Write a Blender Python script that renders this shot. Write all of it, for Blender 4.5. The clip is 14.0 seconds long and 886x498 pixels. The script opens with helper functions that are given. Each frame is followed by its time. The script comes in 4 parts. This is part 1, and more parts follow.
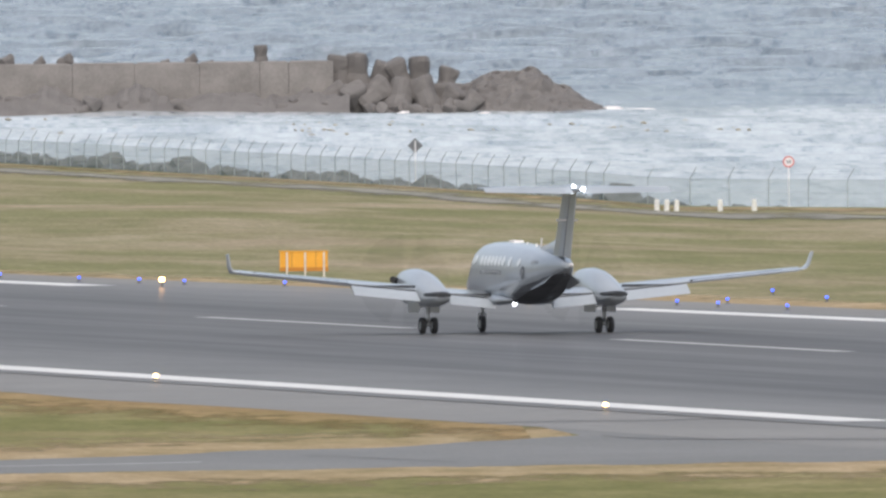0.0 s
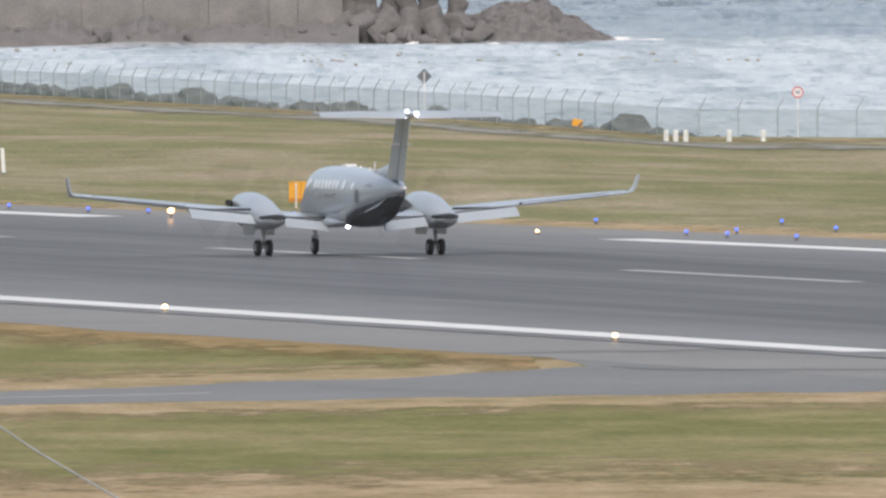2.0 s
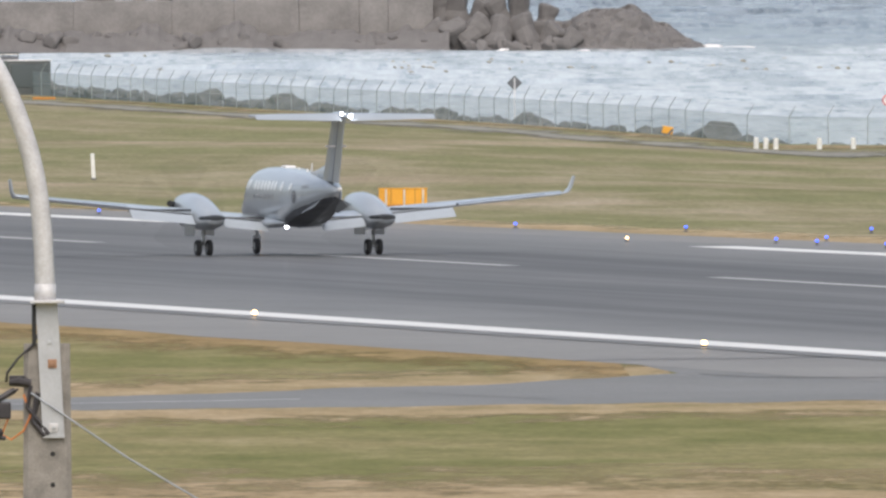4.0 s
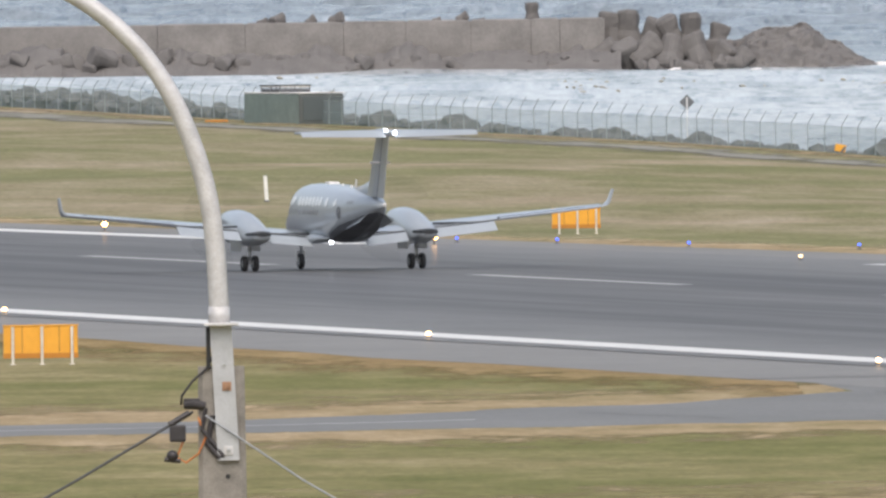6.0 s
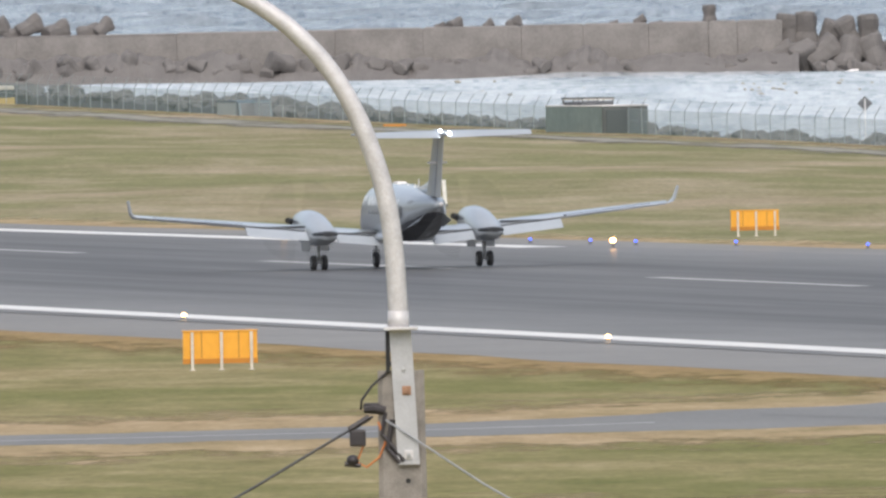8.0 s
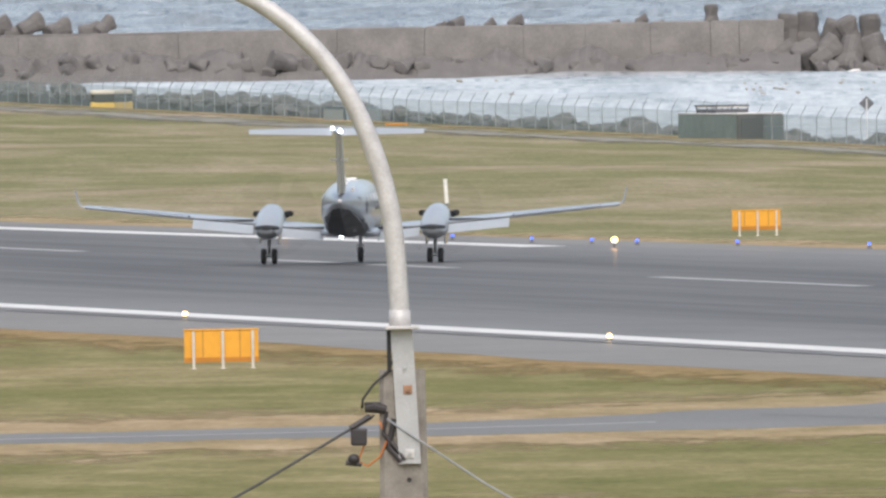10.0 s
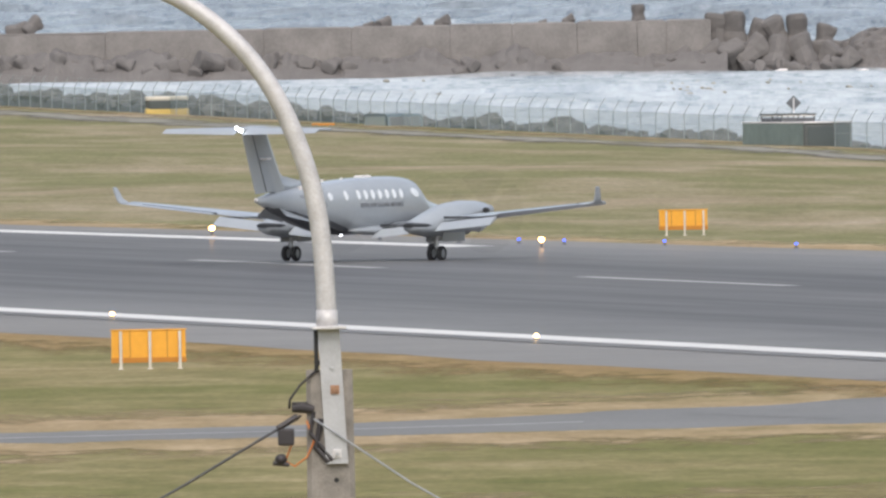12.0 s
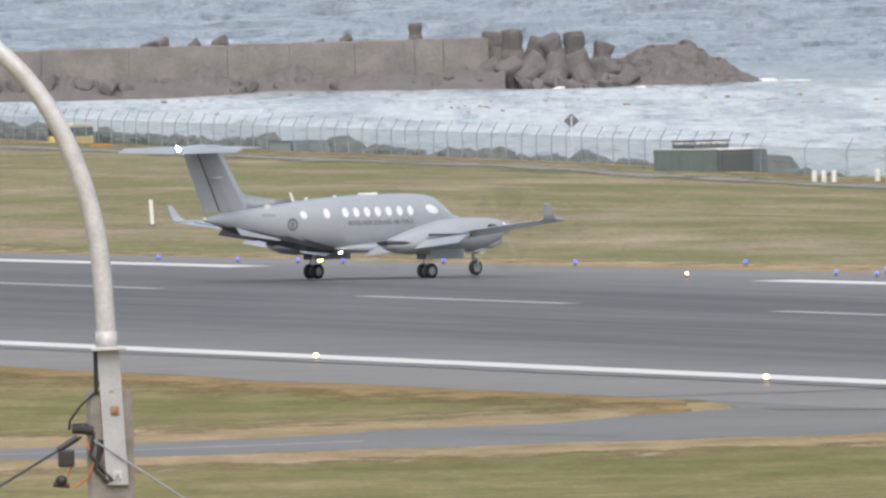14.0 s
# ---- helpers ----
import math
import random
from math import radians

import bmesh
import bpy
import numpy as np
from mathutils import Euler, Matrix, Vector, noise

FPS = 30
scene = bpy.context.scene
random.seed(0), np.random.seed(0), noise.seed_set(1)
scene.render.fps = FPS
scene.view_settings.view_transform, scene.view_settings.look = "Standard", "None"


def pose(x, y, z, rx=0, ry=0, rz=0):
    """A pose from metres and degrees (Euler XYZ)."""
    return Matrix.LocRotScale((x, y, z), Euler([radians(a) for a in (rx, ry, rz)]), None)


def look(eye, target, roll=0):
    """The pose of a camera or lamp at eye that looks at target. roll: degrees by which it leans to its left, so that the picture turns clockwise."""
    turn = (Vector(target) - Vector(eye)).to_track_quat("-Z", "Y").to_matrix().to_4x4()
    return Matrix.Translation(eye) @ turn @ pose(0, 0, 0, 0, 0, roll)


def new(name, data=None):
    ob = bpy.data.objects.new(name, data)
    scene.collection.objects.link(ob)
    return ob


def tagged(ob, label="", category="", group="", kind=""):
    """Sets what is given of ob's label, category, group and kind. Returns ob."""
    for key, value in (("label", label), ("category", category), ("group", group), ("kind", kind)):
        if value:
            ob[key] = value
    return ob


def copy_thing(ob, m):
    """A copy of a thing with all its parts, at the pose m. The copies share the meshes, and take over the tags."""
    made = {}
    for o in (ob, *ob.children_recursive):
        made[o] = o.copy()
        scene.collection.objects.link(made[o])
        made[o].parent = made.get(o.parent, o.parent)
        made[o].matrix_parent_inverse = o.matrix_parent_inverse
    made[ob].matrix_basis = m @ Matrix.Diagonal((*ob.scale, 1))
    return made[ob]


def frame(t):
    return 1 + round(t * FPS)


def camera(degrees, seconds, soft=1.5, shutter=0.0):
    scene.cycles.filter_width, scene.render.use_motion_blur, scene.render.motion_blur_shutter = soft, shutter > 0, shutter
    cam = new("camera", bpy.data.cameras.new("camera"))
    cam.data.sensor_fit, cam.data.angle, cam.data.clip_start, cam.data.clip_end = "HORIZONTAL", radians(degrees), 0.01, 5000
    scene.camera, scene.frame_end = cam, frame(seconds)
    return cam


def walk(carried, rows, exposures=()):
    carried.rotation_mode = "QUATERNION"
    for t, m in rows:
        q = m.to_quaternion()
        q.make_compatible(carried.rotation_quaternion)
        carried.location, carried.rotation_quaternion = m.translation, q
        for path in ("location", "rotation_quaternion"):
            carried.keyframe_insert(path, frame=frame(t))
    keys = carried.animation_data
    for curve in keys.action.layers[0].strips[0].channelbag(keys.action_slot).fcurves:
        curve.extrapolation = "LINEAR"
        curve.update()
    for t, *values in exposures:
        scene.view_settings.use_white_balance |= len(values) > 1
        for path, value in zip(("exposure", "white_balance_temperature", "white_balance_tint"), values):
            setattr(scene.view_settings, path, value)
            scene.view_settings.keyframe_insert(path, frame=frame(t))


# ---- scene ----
EYE_HEIGHT = 13.63
cam = camera(1.18992, 14.0, soft=2.6)


def aim(yaw, pitch, roll):
    """Camera turn in degrees: yaw to the right, pitch up, roll with the horizon rising to the right."""
    return pose(0, 0, EYE_HEIGHT, 90 + pitch, 0, -yaw) @ pose(0, 0, 0, 0, 0, -roll)


PAN = [
    (0, 0.5035, -0.5206, 0.414),
    (0.5, 0.4256, -0.5410, 0.321),
    (1, 0.6477, -0.6567, 0.090),
    (1.5, 0.5747, -0.6582, 0.303),
    (2, 0.4905, -0.6136, 0.453),
    (2.5, 0.3963, -0.6107, 0.240),
    (5, 0.2746, -0.5798, 0.395),
    (5.5, 0.2260, -0.5661, 0.548),
    (6, 0.1372, -0.5747, 0.715),
    (6.5, 0.0000, -0.5805, 0.800),
    (7, -0.0600, -0.5893, 0.839),
    (7.5, -0.0872, -0.6172, 1.053),
    (8, -0.1030, -0.5663, 1.071),
    (8.2, -0.0950, -0.5629, 1.128),
    (10.3, -0.1108, -0.5677, 0.869),
    (10.5, -0.1133, -0.5539, 0.792),
    (11, -0.1129, -0.5475, 0.888),
    (11.5, -0.0856, -0.5594, 0.877),
    (12, -0.0070, -0.5691, 1.015),
    (12.5, 0.0926, -0.6136, 1.091),
    (13, 0.1590, -0.5849, 1.242),
    (13.5, 0.2076, -0.5426, 1.329),
    (14, 0.2905, -0.5492, 1.416),
]
BRIGHTER = [(0, -0.03), (0.5, -0.17), (1, -0.05), (1.5, -0.06), (2.5, -0.03), (5, 0.0), (7, 0.02), (8, 0.06), (10.5, 0.06), (11, 0.08), (12.5, 0.0), (13, 0.04), (13.5, 0.09), (14, 0.0)]
walk(cam, [(t, aim(a, b, c)) for t, a, b, c in PAN], exposures=[(t, 0.47 + e) for t, e in BRIGHTER])

# taxiing: seconds, x, y, heading to the right of +Y, lean to the right
TAXI = [
    (0, 12.884, 1227.71, -12.17, 0.24),
    (0.5, 11.590, 1236.00, -12.45, 0.16),
    (1, 10.355, 1242.99, -12.35, 0.02),
    (1.5, 9.151, 1249.07, -12.16, 0.10),
    (2, 7.990, 1254.56, -12.80, 0.23),
    (2.5, 6.833, 1259.71, -12.56, 0.17),
    (3, 5.720, 1264.71, -12.39, 0.12),
    (3.5, 4.652, 1269.71, -12.28, 0.07),
    (4, 3.620, 1274.80, -12.22, 0.02),
    (4.5, 2.619, 1280.03, -12.22, -0.03),
    (5, 1.642, 1285.40, -12.27, -0.08),
    (5.5, 0.690, 1290.90, -12.49, -0.11),
    (6, -0.233, 1296.48, -12.77, -0.15),
    (6.5, -1.134, 1302.06, -12.68, -0.19),
    (7, -2.028, 1307.55, -12.02, -0.25),
    (7.5, -2.876, 1312.85, -11.15, -0.32),
    (8, -3.645, 1317.85, -10.32, -0.44),
    (8.5, -4.293, 1322.44, -8.44, -0.35),
    (9, -4.820, 1326.52, -5.51, -0.06),
    (9.5, -5.169, 1329.97, -1.62, 0.29),
    (10, -5.281, 1332.72, 3.15, 0.58),
    (10.5, -5.098, 1334.70, 8.73, 0.68),
    (11, -4.621, 1335.87, 15.10, 0.58),
    (11.5, -3.777, 1336.21, 21.14, 0.64),
    (12, -2.644, 1335.74, 28.67, 0.58),
    (12.5, -1.223, 1334.53, 35.21, 0.48),
    (13, 0.451, 1332.68, 40.83, 0.42),
    (13.5, 2.375, 1330.34, 44.72, 0.21),
    (14, 4.455, 1327.73, 47.33, 0.36),
]

# ---- world and light ----
world = bpy.data.worlds.new("overcast_sky")
scene.world = world
world.use_nodes = True
wn = world.node_tree.nodes
sky = wn.new("ShaderNodeTexSky")
sky.sky_type = "NISHITA"
sky.sun_disc = False
sky.sun_elevation = radians(54)
sky.sun_rotation = radians(178)
sky.air_density = 1.0
sky.dust_density = 4.0
sky.ozone_density = 1.0
wn["Background"].inputs["Strength"].default_value = 0.15
cloud = wn.new("ShaderNodeHueSaturation")
cloud.inputs["Saturation"].default_value = 0.66
world.node_tree.links.new(sky.outputs["Color"], cloud.inputs["Color"])
world.node_tree.links.new(cloud.outputs["Color"], wn["Background"].inputs["Color"])
sun_data = bpy.data.lights.new("sun", "SUN")
sun_data.energy, sun_data.angle, sun_data.color = 0.7, radians(65), (1.0, 0.95, 0.88)
sun = new("sun", sun_data)
sun.matrix_world = look((0, 0, 60), (-0.02, 0.588, 60 - 0.81))
scene.view_settings.exposure = 0.47


# ---- materials ----
def material(name, colour, rough=0.6, metal=0.0, spec=0.5):
    m = bpy.data.materials.new(name)
    m.use_nodes = True
    b = m.node_tree.nodes["Principled BSDF"]
    b.inputs["Base Color"].default_value = (*colour, 1)
    b.inputs["Roughness"].default_value = rough
    b.inputs["Metallic"].default_value = metal
    b.inputs["Specular IOR Level"].default_value = spec
    return m


def node(m, kind, **values):
    n = m.node_tree.nodes.new("ShaderNode" + kind)
    for key, value in values.items():
        n.inputs[key].default_value = value
    return n


def link(m, a, b):
    m.node_tree.links.new(a, b)


def place_noise(m, scale, stretch=(1, 1, 1), detail=5.0, rough=0.6, coords="Object"):
    tc = node(m, "TexCoord")
    mp = node(m, "Mapping")
    mp.inputs["Scale"].default_value = stretch
    n = node(m, "TexNoise", Scale=scale, Detail=detail, Roughness=rough)
    link(m, tc.outputs[coords], mp.inputs["Vector"])
    link(m, mp.outputs["Vector"], n.inputs["Vector"])
    return n.outputs["Fac"]


def ramp(m, fac, stops):
    r = node(m, "ValToRGB")
    e = r.color_ramp.elements
    while len(e) < len(stops):
        e.new(0.5)
    for el, (p, c) in zip(e, stops):
        el.position, el.color = p, (*c, 1)
    link(m, fac, r.inputs["Fac"])
    return r.outputs["Color"]


def mix(m, fac, a, b, kind="MIX"):
    n = m.node_tree.nodes.new("ShaderNodeMix")
    n.data_type, n.blend_type = "RGBA", kind
    for sock, v in ((n.inputs[0], fac), (n.inputs[6], a), (n.inputs[7], b)):
        if hasattr(v, "links"):
            link(m, v, sock)
        elif isinstance(v, tuple):
            sock.default_value = (*v, 1)
        else:
            sock.default_value = v
    return n.outputs[2]


def finish(m, colour=None, bump=None, strength=0.3, distance=0.02, rough=None):
    b = m.node_tree.nodes["Principled BSDF"]
    if colour is not None:
        link(m, colour, b.inputs["Base Color"])
    if bump is not None:
        n = node(m, "Bump", Strength=strength, Distance=distance)
        link(m, bump, n.inputs["Height"])
        link(m, n.outputs["Normal"], b.inputs["Normal"])
    if rough is not None:
        link(m, rough, b.inputs["Roughness"])
    return m


def worn(name, colour, rough=0.6, metal=0.0, size=0.6, amount=0.25, bump=0.15, dirt=None):
    """Paint, metal or stone with a fine grain and broad stains."""
    m = material(name, colour, rough, metal)
    dark = tuple(c * (1 - amount) for c in colour)
    light = tuple(min(1, c * (1 + amount * 0.6)) for c in colour)
    broad = ramp(m, place_noise(m, 1 / size), [(0.3, dark), (0.7, light)])
    fine = place_noise(m, 9 / size)
    col = mix(m, 0.25, broad, ramp(m, fine, [(0.35, dirt or dark), (0.65, light)]))
    return finish(m, col, fine, bump, 0.01)


def glowing(name, colour, strength):
    m = material(name, colour, 0.4)
    b = m.node_tree.nodes["Principled BSDF"]
    b.inputs["Emission Color"].default_value = (*colour, 1)
    b.inputs["Emission Strength"].default_value = strength
    return m


def see_through(name, colour, opacity, rough=0.7):
    m = material(name, colour, rough)
    m.node_tree.nodes["Principled BSDF"].inputs["Alpha"].default_value = opacity
    return m


def turf(name, low, high, gain=1.0, grey=0.0, scale=0.75, soft=0.0, deep=0.11, tint=(1, 1, 1), patchy=False):
    """Turf that turns from green to straw where the broad noise lies between low and high."""
    m = material(name, (0.2, 0.2, 0.09), 0.95, 0, 0.15)
    big = place_noise(m, 0.05, (1.0, 4.5 * deep, 1), 5, 0.6)
    mid = place_noise(m, scale, (0.6, deep, 1), 7, 0.7)
    fine = place_noise(m, 6.0, (0.7, 0.5 * deep, 1), 5, 0.75)
    green = ramp(m, mid, [(0.25 - soft, (0.13, 0.138, 0.046)), (0.5, (0.195, 0.192, 0.076)), (0.75 + soft, (0.275, 0.255, 0.12))])
    dry = ramp(m, mid, [(0.25 - soft, (0.24, 0.19, 0.1)), (0.5, (0.33, 0.27, 0.158)), (0.75 + soft, (0.46, 0.39, 0.26))])
    # grey lifts red a little and blue most, mixing distance haze into the colour
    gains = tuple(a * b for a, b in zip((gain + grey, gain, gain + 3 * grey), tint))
    total = node(m, "Math")
    total.operation = "MULTIPLY_ADD"
    link(m, mid, total.inputs[0])
    total.inputs[1].default_value = 0.3
    link(m, big, total.inputs[2])
    col = mix(m, ramp(m, total.outputs[0], [(low, (0, 0, 0)), (high, (1, 1, 1))]), green, dry)
    col = mix(m, 0.5, col, ramp(m, fine, [(0.32, (0.4, 0.4, 0.36)), (0.7, (1, 1, 1))]), "MULTIPLY")
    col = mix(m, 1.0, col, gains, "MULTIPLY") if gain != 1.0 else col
    if patchy:
        thin_out(m, mid)
    return finish(m, col, fine, 0.3, 0.05)


def thin_out(m, grain):
    """Lets a patch of ground break up towards its borders, where its cover falls to 0."""
    cover = node(m, "Attribute")
    cover.attribute_name = "cover"
    total = node(m, "Math")
    total.operation = "MULTIPLY_ADD"
    link(m, grain, total.inputs[0])
    total.inputs[1].default_value = 1.7
    link(m, cover.outputs["Fac"], total.inputs[2])
    low = node(m, "MapRange")
    link(m, total.outputs[0], low.inputs["Value"])
    for key, v in (("From Min", 0.88), ("From Max", 1.35), ("To Min", 0.0), ("To Max", 1.0)):
        low.inputs[key].default_value = v
    link(m, low.outputs["Result"], m.node_tree.nodes["Principled BSDF"].inputs["Alpha"])


def asphalt_material(name, base, streaks):
    """Asphalt with patches, and rubber streaks along the runway where streaks is set."""
    m = material(name, base, 0.62, 0, 0.35)
    light = tuple(c * 1.18 for c in base)
    dark = tuple(c * 0.82 for c in base)
    col = ramp(m, place_noise(m, 0.12, (1, 0.4, 1), 5), [(0.3, dark), (0.7, light)])
    fine = place_noise(m, 1.6, (1, 0.3, 1), 5, 0.7)
    col = mix(m, 0.3, col, ramp(m, fine, [(0.3, dark), (0.7, light)]))
    if streaks:
        tc = node(m, "TexCoord")
        sep = node(m, "SeparateXYZ")
        link(m, tc.outputs["Object"], sep.inputs[0])
        band = node(m, "MapRange")
        band.interpolation_type = "SMOOTHSTEP"
        away = node(m, "Math")
        away.operation = "ABSOLUTE"
        offset = node(m, "Math")
        offset.operation = "ADD"
        link(m, sep.outputs["X"], offset.inputs[0])
        offset.inputs[1].default_value = 5.0
        link(m, offset.outputs[0], away.inputs[0])
        link(m, away.outputs[0], band.inputs["Value"])
        for key, v in (("From Min", 10.0), ("From Max", 20.5), ("To Min", 1.0), ("To Max", 0.0)):
            band.inputs[key].default_value = v
        lines = place_noise(m, 0.3, (1, 0.02, 1), 6, 0.7)
        amount = node(m, "Math")
        amount.operation = "MULTIPLY"
        link(m, band.outputs["Result"], amount.inputs[0])
        link(m, ramp(m, lines, [(0.38, (0.3, 0.3, 0.3)), (0.6, (1, 1, 1))]), amount.inputs[1])
        col = mix(m, amount.outputs[0], col, (0.078, 0.075, 0.075))
    b = m.node_tree.nodes["Principled BSDF"]
    b.inputs["Coat Weight"].default_value = 0.12
    b.inputs["Coat Roughness"].default_value = 0.12
    grain = place_noise(m, 7.0, (1, 0.06, 1), 3, 0.7)
    col = mix(m, 0.3, col, ramp(m, grain, [(0.3, (0.6, 0.6, 0.6)), (0.7, (1, 1, 1))]), "MULTIPLY")
    return finish(m, col, fine, 0.2, 0.01)


def sea_material():
    m = material("sea_water", (0.1, 0.15, 0.17), 0.22, 0, 0.5)
    tc = node(m, "TexCoord")
    sep = node(m, "SeparateXYZ")
    link(m, tc.outputs["Object"], sep.inputs[0])
    inside = node(m, "MapRange")
    inside.interpolation_type = "SMOOTHSTEP"
    link(m, sep.outputs["Y"], inside.inputs["Value"])
    for key, v in (("From Min", 3000.0), ("From Max", 3300.0), ("To Min", 0.2), ("To Max", -0.08)):
        inside.inputs[key].default_value = v
    patch = place_noise(m, 0.13, (1, 0.045, 1), 7, 0.66)
    lace = place_noise(m, 0.9, (1, 0.065, 1), 6, 0.7)
    ripple_shade = place_noise(m, 0.7, (1, 0.08, 1), 4, 0.6)
    total = node(m, "Math")
    total.operation = "ADD"
    link(m, patch, total.inputs[0])
    link(m, inside.outputs["Result"], total.inputs[1])
    body = ramp(m, lace, [(0.3, (0.165, 0.195, 0.21)), (0.7, (0.32, 0.355, 0.37))])
    foam = ramp(m, lace, [(0.3, (0.44, 0.47, 0.48)), (0.6, (0.65, 0.67, 0.675))])
    col = mix(m, ramp(m, total.outputs[0], [(0.5, (0, 0, 0)), (0.72, (1, 1, 1))]), body, foam)
    # Thin dark streaks paint the shaded faces of wavelets into the water colour.
    col = mix(m, 0.85, col, ramp(m, ripple_shade, [(0.34, (0.5, 0.55, 0.58)), (0.46, (1, 1, 1))]), "MULTIPLY")
    return finish(m, col, place_noise(m, 1.3, (1, 0.1, 1), 5, 0.65), 0.45, 0.3)


GRASS = turf("mown_grass", 0.55, 0.9, 1.0001, 0.0, 0.7, 0.0, 0.13, tint=(0.99, 0.97, 0.88))
# Far turf with distance haze painted in: paler and bluer than near grass.
HAZED_FAR_GRASS = turf("haze_paled_far_grass", 0.58, 0.86, 1.12, 0.06, 0.4, 0.1, 0.06, tint=(0.97, 1.0, 1.03))
BROWN_GRASS = turf("brown_verge_grass", 0.35, 0.7, 0.9, 0.0, tint=(1.05, 0.9, 0.72), patchy=True)
STRAW = turf("dry_grass", 0.36, 0.66, 1.12, 0.0, 0.8, 0.0, 0.14, tint=(1.03, 0.95, 0.94), patchy=True)
TRACK = worn("gravel_track", (0.235, 0.222, 0.185), 0.9, size=6.0, amount=0.25)
thin_out(TRACK, place_noise(TRACK, 0.5, (0.6, 0.06, 1), 6, 0.7))
RUNWAY = asphalt_material("runway_asphalt", (0.18, 0.176, 0.171), True)
SHOULDER = asphalt_material("shoulder_asphalt", (0.222, 0.21, 0.195), False)
TAXI_ASPHALT = asphalt_material("taxiway_asphalt", (0.185, 0.178, 0.168), False)
PAINT = worn("runway_paint", (0.66, 0.655, 0.63), 0.7, size=1.5, amount=0.2, bump=0.0)
FADED_PAINT = worn("faded_runway_paint", (0.42, 0.415, 0.4), 0.7, size=1.2, amount=0.35, bump=0.0)
SEALANT = worn("joint_sealant", (0.115, 0.113, 0.111), 0.7, size=1.0, amount=0.3, bump=0.0)
KELP = worn("wet_kelp", (0.24, 0.215, 0.16), 0.7, size=0.3, amount=0.3)
YELLOW_PAINT = worn("yellow_paint", (0.6, 0.4, 0.12), 0.7, size=1.5, amount=0.2)
SEA = sea_material()
CONCRETE = worn("sea_wall_concrete", (0.235, 0.219, 0.207), 0.85, size=2.0, amount=0.36, bump=0.4, dirt=(0.15, 0.135, 0.125))
WET_ROCK = worn("dark_rock", (0.155, 0.144, 0.137), 0.9, size=1.2, amount=0.22, bump=0.3)
SHORE_ROCK = worn("shore_rock", (0.15, 0.15, 0.142), 0.85, size=0.6, amount=0.5, bump=0.6)
AIR_GREY = worn("grey_aircraft_paint", (0.36, 0.388, 0.412), 0.3, size=1.4, amount=0.1, bump=0.02)
# Dark tone that puts the shade under the tail into the colour.
TAIL_SHADE = worn("tail_shade_dark", (0.085, 0.09, 0.1), 0.5, size=0.6, amount=0.3, bump=0.02)
coat = AIR_GREY.node_tree.nodes["Principled BSDF"]
coat.inputs["Coat Weight"].default_value = 0.8
coat.inputs["Coat Roughness"].default_value = 0.12
RUBBER = worn("tyre_rubber", (0.04, 0.04, 0.042), 0.8, size=0.2)
STEEL = worn("bare_steel", (0.55, 0.56, 0.57), 0.35, 0.8, size=0.3)
# Black for sooty exhausts, and painted as shade inside holes and hollows.
SOOT_AND_SHADE = worn("soot_and_hollow_shade", (0.03, 0.03, 0.03), 0.5, 0.5, size=0.2)
# Near-black for the shadow in joints, and for shade painted on the nacelle tail.
SEAM_AND_SHADE = material("seam_gap_and_shade", (0.03, 0.032, 0.036), 0.7)
# Near-white base colour paints the sky's reflection onto the aeroplane windows.
CABIN_SKY_TINT = material("painted_cabin_sky_reflection", (0.85, 0.87, 0.88), 0.15, 0.15, 0.8)
FAINT_MARKING = worn("faint_marking_grey", (0.3, 0.315, 0.33), 0.5, size=0.4)
MARKING = worn("marking_grey", (0.17, 0.176, 0.19), 0.5, size=0.4)
PROP_BLUR = see_through("spinning_blade", (0.05, 0.05, 0.045), 0.026)
GALVANISED = worn("galvanised_steel", (0.6, 0.592, 0.592), 0.45, 0.15, size=0.12, amount=0.25, dirt=(0.42, 0.34, 0.29))
BRACKET_STEEL = worn("weathered_bracket_steel", (0.45, 0.455, 0.465), 0.5, 0.15, size=0.12, amount=0.15, dirt=(0.36, 0.34, 0.32))
POLE_CONCRETE = worn("pole_concrete", (0.265, 0.24, 0.212), 0.9, size=0.12, amount=0.35, bump=0.5)
CABLE = worn("cable_sheath", (0.3, 0.31, 0.32), 0.6, size=0.1)
DARK_CABLE = worn("dark_cable_sheath", (0.06, 0.06, 0.063), 0.6, size=0.1)
BLACK_PLASTIC = worn("black_plastic", (0.035, 0.03, 0.032), 0.5, size=0.05)
RUST = worn("rusty_plate", (0.4, 0.23, 0.14), 0.85, size=0.03, amount=0.4)
ORANGE_WIRE = worn("orange_wire", (0.6, 0.2, 0.05), 0.6, size=0.05)
SIGN_ORANGE = worn("orange_sign_panel", (0.78, 0.37, 0.035), 0.55, size=1.0, amount=0.12, bump=0.02)
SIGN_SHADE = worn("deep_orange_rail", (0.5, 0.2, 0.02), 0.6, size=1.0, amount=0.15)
SIGN_POST = worn("pale_sign_post", (0.6, 0.56, 0.48), 0.7, size=0.3)
WHITE_POST = worn("white_marker_paint", (0.75, 0.74, 0.7), 0.7, size=0.3, amount=0.15)
FENCE_STEEL = worn("fence_steel", (0.34, 0.37, 0.37), 0.7, 0.1, size=0.5)
FENCE_MESH = see_through("chain_link_mesh", (0.34, 0.425, 0.42), 0.38)
SIGN_BACK = worn("sign_back_grey", (0.14, 0.145, 0.15), 0.6, 0.3, size=0.4)
SIGN_WHITE = worn("sign_white", (0.75, 0.72, 0.7), 0.6, size=0.3, amount=0.1)
SIGN_RED = worn("sign_red", (0.5, 0.1, 0.08), 0.6, size=0.3)
